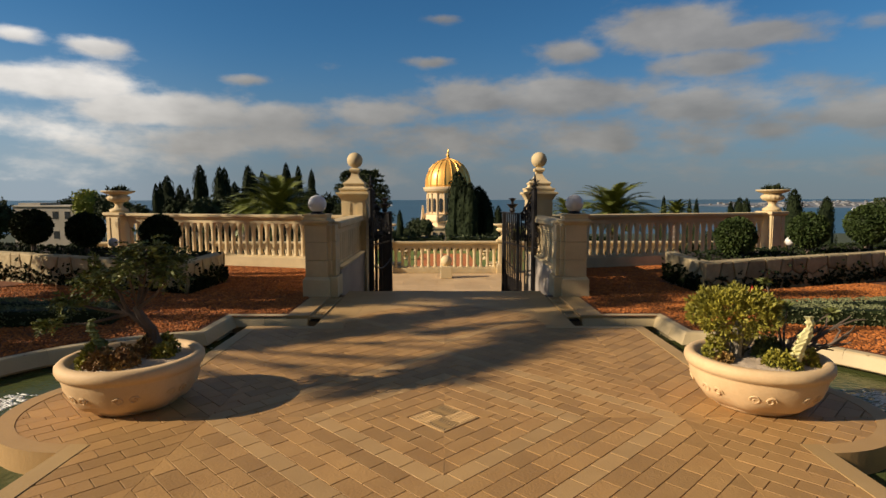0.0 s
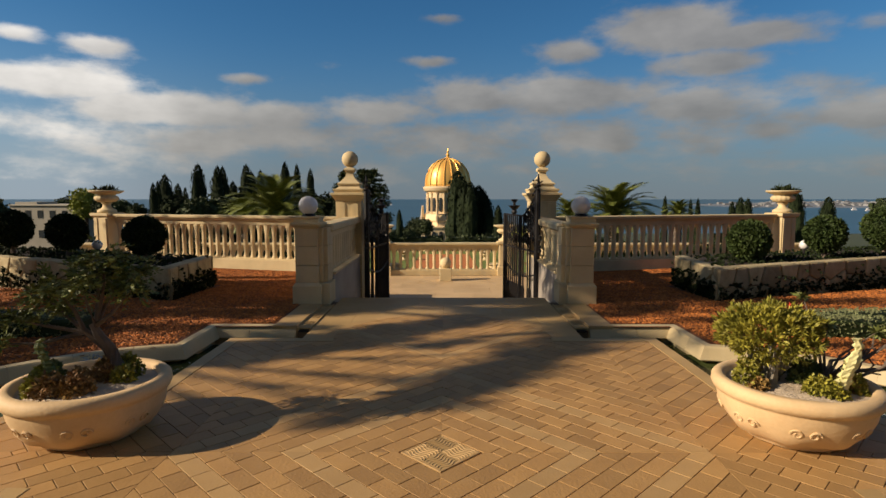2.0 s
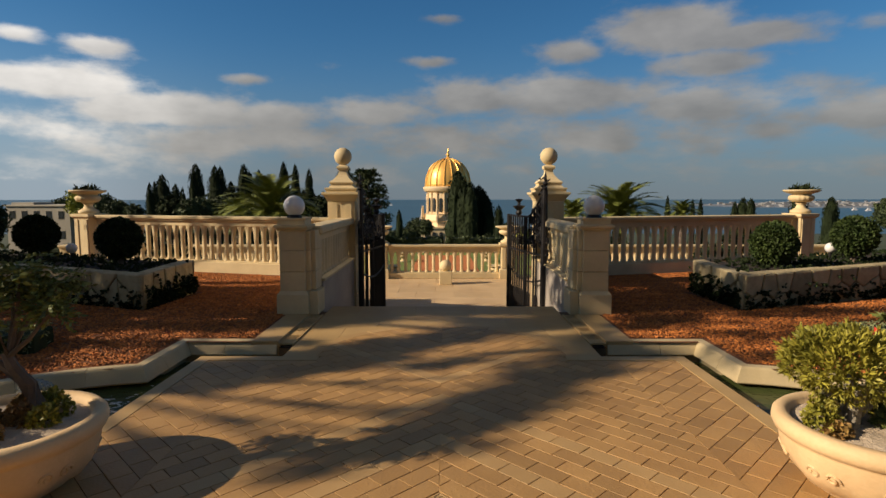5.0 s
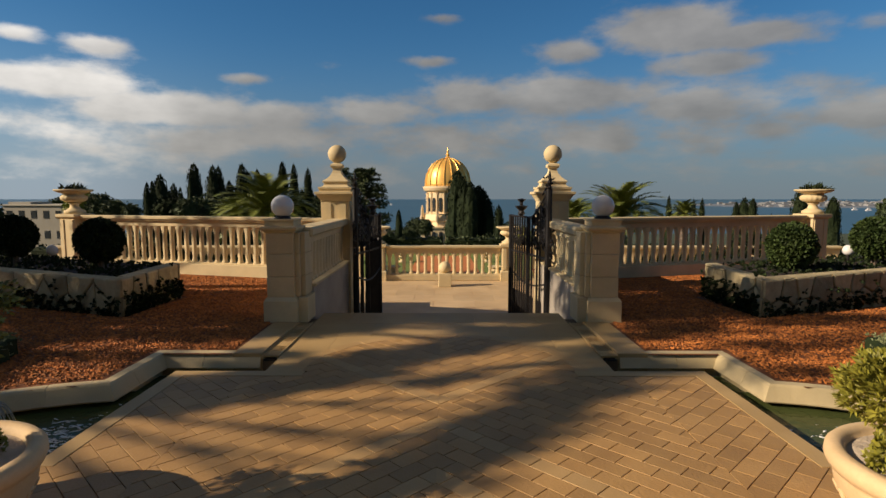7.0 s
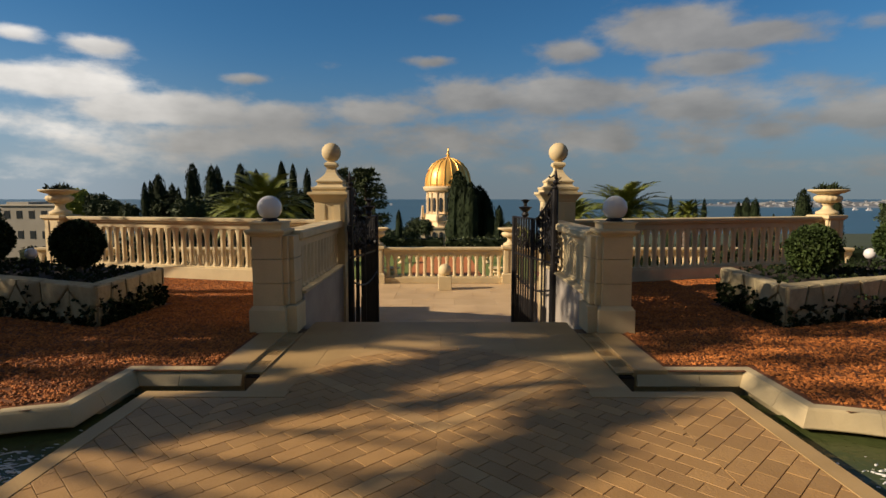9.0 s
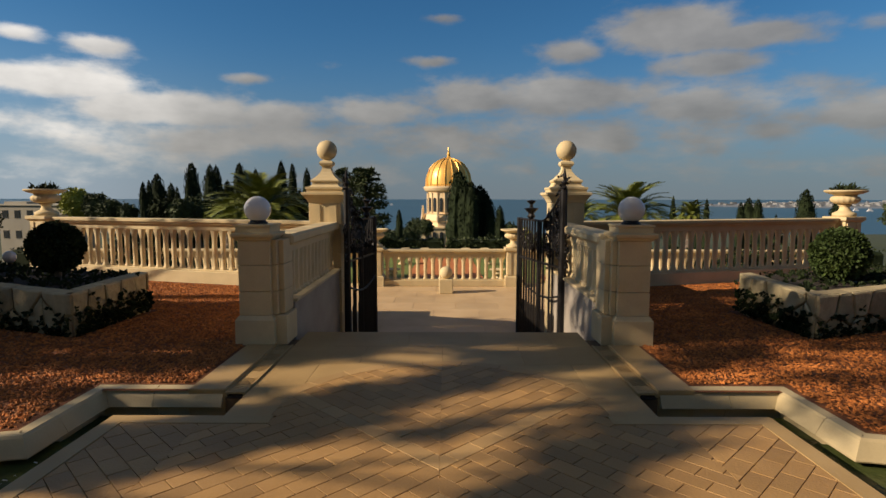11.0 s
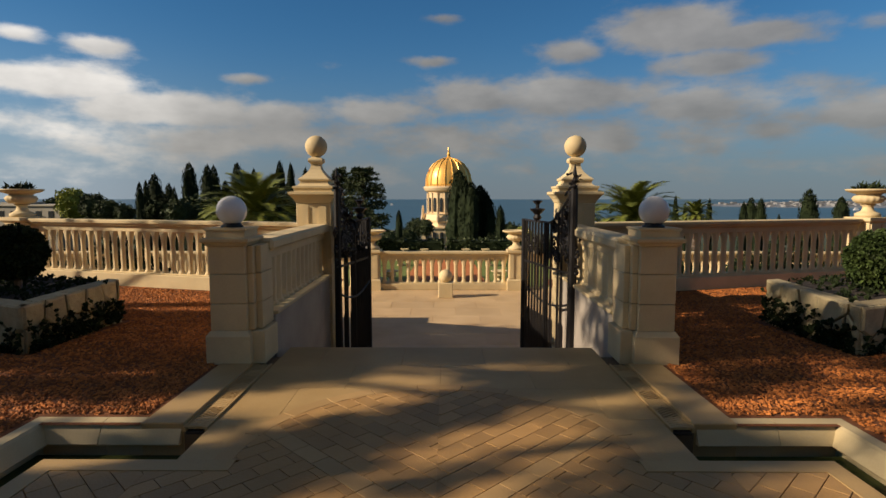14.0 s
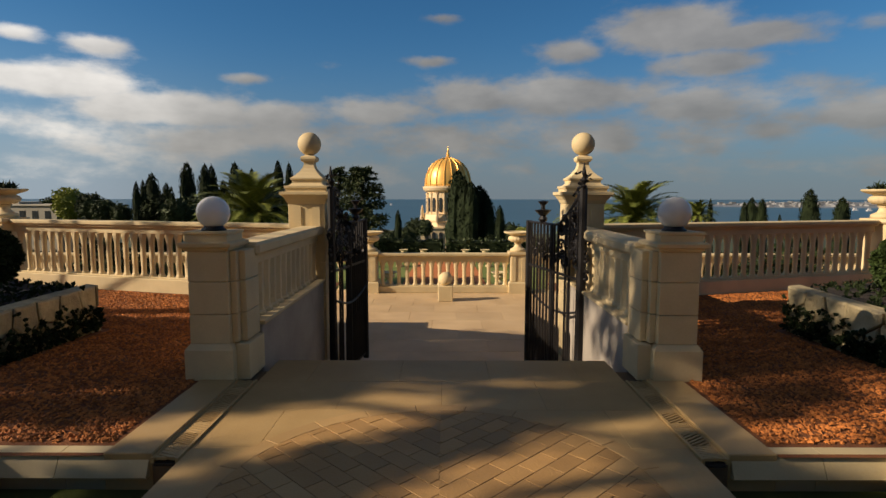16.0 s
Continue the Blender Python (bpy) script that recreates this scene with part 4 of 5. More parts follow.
leaves(v, f, Vector((0.12, -0.02, 0.55)), 14, 0.035, rS, Vector((0, 0, .5)), .6)
raw("red_flower", v, f, mat("red_petal", (0.5, 0.03, 0.02), (0.6, 0.06, 0.03), 0.5, 20, 5, 0), S, "small red flower")["kind"] = "stuff"
crest_cactus(2.72, 4.07, 0.37, 0.40, "white crested cactus column in the stone bowl", M_CACTUS, 4)
W = empty("bare_shrub", 2.79, 4.4, 0.38, "bare twisted dark shrub with a few green tips", "shrub")
W.scale = (1.45, 1.3, 1.05)
rw = random.Random(21)
tips = []
for k in range(9):
    a = rw.uniform(-0.9, 1.6)
    p1 = Vector((0.16 * math.cos(a), 0.12 * math.sin(a), rw.uniform(0.02, 0.12)))
    p2 = p1 + Vector((rw.uniform(.05, .2), rw.uniform(-.12, .12), rw.uniform(-.02, .16)))
    part("twig", limb([(0, 0, -0.02), tuple(p1), tuple(p2)], 0.016, 0.005), M_BARK, W)
    for j in range(2):
        p3 = p2 + Vector((rw.uniform(-.06, .1), rw.uniform(-.08, .08), rw.uniform(.02, .12)))
        part("twig", limb([tuple(p2 * .6 + p1 * .4), tuple((p2 + p3) / 2), tuple(p3)], 0.007, 0.003), M_BARK, W)
        tips.append(p3)
for ex, ey, ez in ((-0.05, 0.15, 0.55), (0.06, 0.1, 0.36), (0.28, .05, .32)):
    part("twig", limb([(0, 0, -0.02), (ex * .3, ey * .5, ez * .5), (ex, ey, ez)], 0.009, 0.003), M_BARK, W)
    tips += [Vector((ex, ey, ez))] * 3
v, f = [], []
for p3 in tips[-9:]:
    leaves(v, f, p3, 16, 0.055, rw, None, .3)
raw("leaf_tips", v, f, M_OLIVE, W)["kind"] = "stuff"
for k, (x, y, r, h, m) in enumerate(((-0.40, -0.02, .12, .16, M_LIME), (-0.36, -0.12, .08, .06, M_RUSTY), (0.02, -0.26, .11, .10, M_LIME), (0.12, -0.3, .1, .09, M_LIME), (0.30, -0.14, .12, .10, M_RUSTY), (0.36, -0.2, .09, .1, M_LIME), (0.08, -0.02, .14, .1, M_OLIVE), (-0.1, 0.25, .14, .12, M_OLIVE), (0.2, 0.15, .14, .12, M_OLIVE))):
    cushion(eR, x, y, r, h, m, 80 + k)

# foam where the water bubbles up
M_FOAM = mat("white_foam", (0.6, 0.62, 0.6), (0.8, 0.8, 0.78), 0.5, 60, 10, 0.4)
for s, x0, y0, w, h, seed in ((-1, 2.98, 5.85, 0.34, 0.42, 1), (-1, 3.95, 4.75, 0.2, 0.2, 2), (1, 3.2, 5.75, 0.28, 0.3, 3), (1, 4.0, 4.8, 0.2, 0.25, 4)):
    rng, bm = random.Random(seed), bmesh.new()
    for _ in range(260):
        r = 0.004 + 0.016 * rng.random() ** 2
        x, y = s * (x0 + rng.gauss(0, w * .5)), y0 + rng.gauss(0, h * .5)
        bmesh.ops.create_icosphere(bm, subdivisions=1, radius=r, matrix=Matrix.Translation((x, y, -0.164)) @ Matrix.Rotation(rng.uniform(-.7, .7), 4, 'Z') @ Matrix.Diagonal((rng.uniform(1, 4), rng.uniform(.4, 1.0), 0.25, 1)))
    tagged(part("foam", bm, M_FOAM, smooth=True), "white foam on the bubbling pool water", "foam", kind="stuff")


# a low bell of water where the fountain rises in the pool
jet = empty("fountain_jet", -3.58, 6.0, -0.164, "low bell of clear falling water in the pool", "fountain")
part("nozzle", lathe(bmesh.new(), [(0.03, -.1), (0.03, 0.03), (0.018, 0.05), (0.018, 0.09)], segs=12), M_IRON, jet, "dark metal nozzle", smooth=True)
M_SPRAY = mat("falling_water", (0.55, 0.58, 0.58), (0.78, 0.80, 0.79), 0.15, 40, 10, 0.2)
M_SPRAY.node_tree.nodes["Principled BSDF"].inputs["Transmission Weight"].default_value = 0.6
M_SPRAY.node_tree.nodes["Principled BSDF"].inputs["IOR"].default_value = 1.33
rng, bm = random.Random(61), bmesh.new()
for k in range(110):
    a, out, h = rng.uniform(0, 6.283), rng.uniform(.12, .21), rng.uniform(.17, .25)
    n0, n1 = sorted((rng.uniform(0, 1), rng.uniform(.2, 1)))
    if n1 - n0 < .1:
        continue
    pts = []
    for j in range(7):
        t = n0 + (n1 - n0) * j / 6
        pts.append((out * t * math.cos(a), out * t * math.sin(a), .09 + 4 * (h - .06) * t * (1 - t) * .9 + (0.02 - .1) * t * t))
    tube(bm, pts, rng.uniform(.002, .006), 4)
part("water_strands", bm, M_SPRAY, jet, smooth=True)["kind"] = "stuff"


def garden_lamp(x, y):
    e = empty("garden_lamp", x, y, 0.47, "low white globe lamp on a short post in the bed", "lamp", "lamps in the beds")
    part("post", tube(bmesh.new(), [(0, 0, -.05), (0, 0, .12)], 0.03, 10), M_IRON, e)
    part("globe", lathe(bmesh.new(), [(max(.001, .1 * math.sin(t)), .2 - .1 * math.cos(t)) for t in np.linspace(0, math.pi, 13)], segs=20), M_GLOBE, e, smooth=True)


garden_lamp(-7.25, 12.05)
garden_lamp(7.55, 12.1)
# ---- trees beyond the balustrade ----


def core(v, f, profile, seed, segs=12):
    """The close inner foliage of a crown, with an uneven surface."""
    i0 = len(v)
    for r, z in profile:
        for k in range(segs):
            a = 2 * math.pi * k / segs
            q = r * (1 + .35 * noise.noise(Vector((math.cos(a) * 2, math.sin(a) * 2, z * 6 + seed))))
            v.append((q * math.cos(a), q * math.sin(a), z))
    for j in range(len(profile) - 1):
        for k in range(segs):
            f.append((i0 + j * segs + k, i0 + j * segs + (k + 1) % segs, i0 + (j + 1) * segs + (k + 1) % segs, i0 + (j + 1) * segs + k))


def cypress_mesh(seed, wide):
    """A column of foliage one metre high, half a unit round at its widest."""
    v, f, rng = [], [], random.Random(seed)
    for _ in range(2600):
        t = rng.random() ** 0.85
        r = wide * (min(1, t / 0.12) ** 0.5) * (1 - t ** 6.5) ** 0.55 * (1 - .18 * t)
        a = rng.uniform(0, 6.283)
        r *= rng.uniform(0.45, 1.0) * (1 + 0.3 * noise.noise(Vector((math.cos(a) * 1.5, math.sin(a) * 1.5, t * 7 + seed))))
        leaves(v, f, Vector((r * math.cos(a), r * math.sin(a), 0.03 + 0.95 * t)), 2, 0.022 + .014 * rng.random(), rng, Vector((math.cos(a) * .5, math.sin(a) * .5, .6)), 0.8)
    core(v, f, [(wide * .8 * (min(1, max(t, .02) / 0.12) ** 0.5) * (1 - t ** 6.5) ** 0.55 * (1 - .18 * t), 0.02 + .95 * t) for t in np.linspace(0, .97, 14)], seed)
    me = bpy.data.meshes.new("crown")
    me.from_pydata(v, [], f)
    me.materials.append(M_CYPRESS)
    return me


CYP = [cypress_mesh(k, 0.5) for k in range(4)]
TRUNK = tube(bmesh.new(), [(0, 0, -0.03), (0, 0, 0.5)], [0.09, 0.04], 6)
TRUNK_ME = bpy.data.meshes.new("trunk")
TRUNK.to_mesh(TRUNK_ME)
TRUNK_ME.materials.append(M_BARK)


def at(px, d):
    """Across and along, for a thing that lies d metres ahead of the end of the walk."""
    return 0.04 + (px - 788) / 987 * d, 4.0 + d


def cypress(px, top, half, d, k, label="dark slender cypress on the slope", group="cypresses below the terrace"):
    x, y = at(px, d)
    zb = slope_z(y) - 0.3
    h = 1.7 + (345 - top) / 987 * d - zb
    w = half / 987 * d * 2
    e = empty("cypress", x, y, zb, label, "tree", group, rz=k * 77)
    for n, me in (("trunk", TRUNK_ME), ("crown", CYP[k % 4])):
        o = new(n, me)
        o.parent = e
        o.scale = (w, w, h)


LEFT_ROW = [(244, 323, 6), (256, 320, 5), (272, 308, 10), (297, 325, 7), (306, 332, 5), (328, 303, 5), (335, 289, 10), (366, 292, 9), (378, 294, 8), (398, 320, 8), (419, 289, 9), (430, 303, 9), (449, 300, 7), (495, 286, 8), (514, 290, 6), (540, 298, 6)]
for k, (px, top, half) in enumerate(LEFT_ROW):
    cypress(px, top, half * 2.0, 62 + (k * 7) % 23, k)
for k, (px, top, half) in enumerate([(1195, 347, 5), (1212, 360, 4), (1237, 353, 4), (1255, 352, 5), (1315, 358, 7), (1328, 350, 10), (1346, 352, 9), (1430, 335, 13), (1487, 349, 12), (1440, 374, 9), (1378, 379, 4)]):
    cypress(px, top, half * 1.6, 70 + (k * 11) % 30, k + 1)
for k, (px, top, half, d) in enumerate([(705, 372, 6, 120), (885, 364, 8, 115), (811, 302, 17, 150), (822, 318, 14, 148), (834, 322, 12, 146), (848, 329, 19, 152), (861, 345, 14, 150), (868, 372, 10, 147)]):
    cypress(px, top, half * 1.5, d, k + 2, "dense dark cypress beside the domed shrine" if k > 1 else "slender dark cypress on the lawn", "cypresses near the shrine")


def round_tree(px, base_d, top, half, seed, m, label, n=1000, flat=1.0, name="tree"):
    """A broad tree with several limbs and an uneven crown of leaf clumps."""
    x, y = at(px, base_d)
    zb = slope_z(y) - 0.3
    H = 1.7 + (345 - top) / 987 * base_d - zb
    R = half / 987 * base_d
    e = empty(name, x, y, zb, label, "tree")
    ch = min(R * 1.1 * flat, H * 0.48)
    part("trunk", limb([(0, 0, -0.3), (0.1, 0, (H - ch) * .6), (0, 0.1, H - ch)], 0.05 * R + .12, 0.03 * R + .06), M_BARK, e)
    rng, v, f = random.Random(seed), [], []
    for k in range(5):
        a = k * 1.26 + rng.random()
        part("limb", limb([(0, 0, (H - ch) * .75), (R * .4 * math.cos(a), R * .4 * math.sin(a), H - ch), (R * .7 * math.cos(a), R * .7 * math.sin(a), H - ch * .7)], 0.03 * R + .05, 0.01 * R + .02), M_BARK, e)
    for _ in range(n):
        d = Vector((rng.gauss(0, 1), rng.gauss(0, 1), rng.gauss(0, 1))).normalized()
        k = (0.55 + 0.45 * rng.random()) * (1 + 0.35 * noise.noise(d * 2.3 + Vector((seed, seed, 0))))
        leaves(v, f, Vector((d.x * R * k, d.y * R * k, H - ch + d.z * ch * k)), 5, R * 0.15, rng, d * .4, 0.7)
    core(v, f, [(R * .78 * math.sin(t), H - ch - ch * .8 * math.cos(t)) for t in np.linspace(.1, 3.04, 10)], seed)
    raw("crown", v, f, m, e)


M_LIGHTLEAF = mat("light_green_foliage", (0.15, 0.18, 0.02), (0.33, 0.34, 0.05), 0.7, 2, .5, 0, vary=0.4, island=True)
M_MIDLEAF = mat("mid_green_foliage", (0.02, 0.035, 0.01), (0.055, 0.075, 0.02), 0.75, 2, .5, 0, vary=0.4, island=True)
for k, (px, d, top, half, m) in enumerate([(125, 80, 333, 26, M_LIGHTLEAF), (160, 78, 342, 22, M_MIDLEAF), (185, 74, 352, 22, M_MIDLEAF), (90, 95, 350, 20, M_MIDLEAF), (215, 70, 360, 18, M_MIDLEAF),
                                           (280, 52, 345, 30, M_CYPRESS), (340, 50, 350, 34, M_MIDLEAF), (400, 54, 338, 34, M_CYPRESS), (310, 48, 352, 24, M_MIDLEAF), (470, 56, 330, 34, M_CYPRESS), (525, 54, 338, 26, M_CYPRESS), (565, 52, 345, 26, M_CYPRESS),
                                           (735, 165, 386, 16, M_MIDLEAF), (753, 160, 388, 14, M_MIDLEAF), (720, 150, 402, 16, M_MIDLEAF), (690, 130, 408, 18, M_MIDLEAF), (905, 140, 395, 20, M_MIDLEAF), (925, 130, 402, 20, M_LIGHTLEAF), (870, 120, 415, 16, M_CYPRESS),
                                           (-60, 70, 350, 34, M_MIDLEAF), (-130, 66, 345, 40, M_MIDLEAF), (1600, 75, 352, 26, M_MIDLEAF)]):
    round_tree(px, d, top, half, 100 + k, m, "broad tree with dense green foliage on the slope" if m is not M_LIGHTLEAF else "light green broad tree on the slope")


def pine(px, d, top, half, seed):
    """A tall conifer with level tiers of drooping boughs."""
    x, y = at(px, d)
    zb = slope_z(y) - 0.3
    H = 1.7 + (345 - top) / 987 * d - zb
    R = half / 987 * d
    e = empty("conifer", x, y, zb, "tall dark conifer with tiered spreading boughs", "tree", "conifers behind the gate")
    part("trunk", limb([(0, 0, -.3), (0.05, 0, H * .5), (0, 0, H * .96)], 0.22, 0.05), M_BARK, e)
    rng, v, f = random.Random(seed), [], []
    z = H * 0.35
    while z < H * 0.99:
        r = R * (1.0 - 0.72 * max(0, (z / H - .6) / .4) ** 2) * rng.uniform(.75, 1.1)
        for k in range(7):
            a, z1 = rng.uniform(0, 6.28), z + rng.uniform(-.02, .02) * H
            n = 12
            for j in range(n):
                t = (j + .5) / n
                c = Vector((r * t * math.cos(a), r * t * math.sin(a), z1 + .10 * r * math.sin(t * 3.1) + 0.12 * r * t * t))
                leaves(v, f, c, 7, R * .135, rng, Vector((math.cos(a), math.sin(a), .35)) * .6, 0.3)
        z += H * 0.022 * rng.uniform(.5, 1.5)
    raw("crown", v, f, M_MIDLEAF, e)


pine(600, 46, 300, 30, 1)
pine(642, 44, 294, 46, 2)


# ---- palms ----
def frond_mesh(L, seed):
    v, f, rng = [], [], random.Random(seed)
    n = 46
    pts = []
    for i in range(n + 1):
        t = i / n
        pts.append(Vector((L * (t - 0.12 * t * t), 0, L * (0.55 * t - 0.62 * t * t))))
    for i in range(2, n):
        for sd in (-1, 1):
            w = L * 0.17 * math.sin(math.pi * min(1, (i + 2) / n * .93)) ** 0.6
            d = (pts[i + 1] - pts[i]).normalized()
            tip = pts[i] + d * w * .75 + Vector((0, sd * w * .8, w * rng.uniform(.0, .28)))
            q = d * L * 0.0125
            k = len(v)
            v += [tuple(pts[i] - q), tuple(pts[i] + q), tuple((pts[i] + tip) / 2 + q), tuple(tip)]
            f.append((k, k + 1, k + 2, k + 3))
    for i in range(n):
        k = len(v)
        o = Vector((0, L * .006 * (1 - i / n) + .003, 0))
        v += [tuple(pts[i] - o), tuple(pts[i] + o), tuple(pts[i + 1] + o), tuple(pts[i + 1] - o)]
        f.append((k, k + 1, k + 2, k + 3))
    me = bpy.data.meshes.new("frond")
    me.from_pydata(v, [], f)
    me.materials.append(M_PALM)
    return me


FROND = [frond_mesh(1.0, k) for k in range(3)]


def palm(px, py, d, L, seed):
    x, y = at(px, d)
    z = 1.7 + (345 - py) / 987 * d
    zb = slope_z(y) - 0.2
    e = empty("date_palm", x, y, zb, "stout date palm with arching feathery fronds", "palm", "palms below the balustrade")
    bm = bmesh.new()
    prof = []
    h = z - zb
    for k in range(14):
        prof += [(0.30, h * k / 14), (0.36, h * (k + .7) / 14)]
    lathe(bm, prof + [(0.2, h + .1)], segs=12)
    part("trunk", bm, M_BARK, e)
    rng = random.Random(seed)
    for k in range(60):
        o = new("frond", FROND[k % 3])
        o.parent = e
        s = L * rng.uniform(.85, 1.1)
        o.matrix_basis = Matrix.Translation((0, 0, h)) @ pose(0, 0, 0, 0, 24 - 82 * (1 - k / 60) + rng.uniform(-8, 8), k * 137.5) @ Matrix.Scale(s, 4)


palm(448, 386, 27, 3.1, 1)
palm(1122, 390, 30, 3.0, 2)
palm(1232, 383, 45, 1.8, 3)
palm(1030, 388, 36, 2.0, 4)
palm(392, 390, 34, 2.1, 5)

# ---- the domed shrine ----
SX, SY = at(793, 226)
SZ = slope_z(SY)
e = empty("shrine", SX, SY, SZ, "domed shrine of pale stone with a gilded tile dome", "building")
K = 0.229            # metres for a unit of the elevation below


def zz(py):
    return 1.7 + (345 - py) * K - SZ


M_SHRINE = mat("shrine_marble", (0.68, 0.50, 0.28), (0.78, 0.60, 0.36), 0.6, 1.5, 0.2, 0.05)
part("dome", lathe(bmesh.new(), [(40 * K, zz(331)), (39.5 * K, zz(326)), (39 * K, zz(318)), (37 * K, zz(309)), (33 * K, zz(300)), (26 * K, zz(291)), (17 * K, zz(285)), (8 * K, zz(281.5)), (3 * K, zz(280))], segs=48), M_GOLD, e, "gilded tile dome", smooth=True)
for k in range(18):
    a = 2 * math.pi * k / 18
    pts = [((r + .5) * K * math.cos(a), (r + .5) * K * math.sin(a), zz(p)) for r, p in ((40, 331), (39, 318), (37, 309), (33, 300), (26, 291), (17, 285), (8, 281.5))]
    part("rib", tube(bmesh.new(), pts, 0.22, 6), M_GOLD, e)
part("lantern", lathe(bmesh.new(), [(4 * K, zz(282)), (5 * K, zz(280)), (2.5 * K, zz(278)), (3 * K, zz(274)), (1.5 * K, zz(271)), (1.8 * K, zz(268)), (0.4 * K, zz(262))], segs=12), M_GOLD, e)
part("brim", lathe(bmesh.new(), [(37 * K, zz(341)), (42 * K, zz(338)), (44 * K, zz(334)), (44 * K, zz(331)), (40 * K, zz(330))], segs=48), M_SHRINE, e)
part("drum", lathe(bmesh.new(), [(36.5 * K, zz(378)), (36.5 * K, zz(341))], segs=48), M_SHRINE, e)
for k in range(18):
    a = 2 * math.pi * (k + .5) / 18
    m = pose(math.cos(a) * 36.3 * K, math.sin(a) * 36.3 * K, zz(374), 0, 0, math.degrees(a))
    w = part("window", bmesh.new(), M_GLASSDARK, e, "tall dark arched window")
    bm = bmesh.new()
    hw, hh = 2.6 * K, 20 * K
    outline = [(-hw, 0), (hw, 0), (hw, hh)] + [(hw * math.cos(t), hh + hw * 1.4 * math.sin(t)) for t in (0.5, 1.0, 1.57, 2.1, 2.6)] + [(-hw, hh)]
    lo = [bm.verts.new((0.1, y, z)) for y, z in outline]
    hi = [bm.verts.new((0.35, y, z)) for y, z in outline]
    bm.faces.new(hi)
    for j in range(len(outline)):
        bm.faces.new((lo[j], lo[(j + 1) % len(lo)], hi[(j + 1) % len(lo)], hi[j]))
    bmesh.ops.recalc_face_normals(bm, faces=bm.faces)
    bm.to_mesh(w.data)
    bm.free()
    w.matrix_basis = m
    a = 2 * math.pi * k / 18
    part("column", lathe(bmesh.new(), [(1.5 * K, zz(377)), (1.5 * K, zz(344)), (2.2 * K, zz(342))], 37.2 * K * math.cos(a), 37.2 * K * math.sin(a), 8), M_SHRINE, e)
part("octagon", lathe(bmesh.new(), [(47 * K, zz(400)), (47 * K, zz(392)), (49 * K, zz(390)), (46 * K, zz(388)), (44 * K, zz(379)), (45 * K, zz(378)), (38 * K, zz(377))], segs=8), M_SHRINE, e)
for k in range(8):
    a = 2 * math.pi * (k + .5) / 8
    part("pinnacle", lathe(bmesh.new(), [(3 * K, zz(392)), (3 * K, zz(382)), (2 * K, zz(380)), (1.8 * K, zz(372)), (0.3 * K, zz(363))], 49 * K * math.cos(a), 49 * K * math.sin(a), 8), M_SHRINE, e)
part("lower_storey", boxed(-46 * K, 46 * K, -46 * K, 46 * K, -1, zz(402)), M_SHRINE, e)
part("cornice", boxed(-48 * K, 48 * K, -48 * K, 48 * K, zz(403), zz(399), 0.2), M_SHRINE, e)
for k in range(7):
    u = (-36 + 12 * k) * K
    bm = bmesh.new()
    hw, hh = 3.2 * K, zz(412)
    outline = [(-hw, 0.5), (hw, 0.5), (hw, hh)] + [(hw * math.cos(t), hh + hw * 1.3 * math.sin(t)) for t in (0.5, 1.0, 1.57, 2.1, 2.6)] + [(-hw, hh)]
    for face, sg in (("front", -1),):
        lo = [bm.verts.new((u + y, -46 * K - .02, z)) for y, z in outline]
        hi = [bm.verts.new((u + y, -46 * K - .25, z)) for y, z in outline]
        bm.faces.new(hi)
        for j in range(len(outline)):
            bm.faces.new((lo[j], lo[(j + 1) % len(lo)], hi[(j + 1) % len(lo)], hi[j]))
    bmesh.ops.recalc_face_normals(bm, faces=bm.faces)
    part("arch_opening", bm, M_GLASSDARK, e)

# ---- gardens between terrace and shrine ----
tagged(part("lawn", extruded(bmesh.new(), [(-16, 24.2), (16, 24.2), (16, 47), (-16, 47)], -3.2, -2.95), M_GRASS), "green lawn below the terrace", "lawn", kind="structure")
tagged(part("red_path", extruded(bmesh.new(), [(-2.4, 24.3), (2.4, 24.3), (1.9, 44), (-1.9, 44)], -2.95, -2.93), M_ROOFRED), "red gravel path through the lawn", "path", kind="structure")
for s in (-1, 1):
    for y in (27, 33, 40):
        urn(s * 2.9, y, -2.95, 1.1, "urns along the red path", False)
    for x in (1.6, 3.1):
        urn(s * x, 46.4, -2.95, 0.85, "urns before the hedge", False)
    b = tagged(new("clipped_hedge"), "dark clipped hedge across the garden", "hedge", "garden hedges")
    b.matrix_basis = pose(s * 7.6, 48, -3.2)
    part("core", boxed(-7.5, 7.5, -0.8, 0.8, 0, 1.3, 0.15), M_CYPRESS, b)
    v, f, rng = [], [], random.Random(55)
    for _ in range(1500):
        leaves(v, f, Vector((rng.uniform(-7.5, 7.5), rng.uniform(-.9, .4), rng.uniform(0.2, 1.35))), 3, .25, rng, Vector((0, -.3, .5)), .6)
    raw("foliage", v, f, M_MIDLEAF, b)["kind"] = "stuff"

for s in (-1, 1):
    b = tagged(new("clipped_hedge"), "dark clipped hedge behind the terrace balustrade", "hedge", "terrace hedges")
    b.matrix_basis = pose(s * 9.3, 21.6, -1.15)
    part("core", boxed(-5.2, 5.2, -0.5, 0.5, -1.4, 1.0, 0.1), M_CYPRESS, b)
    v, f, rng = [], [], random.Random(57)
    for _ in range(2600):
        leaves(v, f, Vector((rng.uniform(-5.2, 5.2), rng.uniform(-.55, .3), rng.uniform(0.1, 1.05))), 3, .10, rng, Vector((0, -.4, .4)), .6)
    raw("foliage", v, f, M_LEAF, b)["kind"] = "stuff"

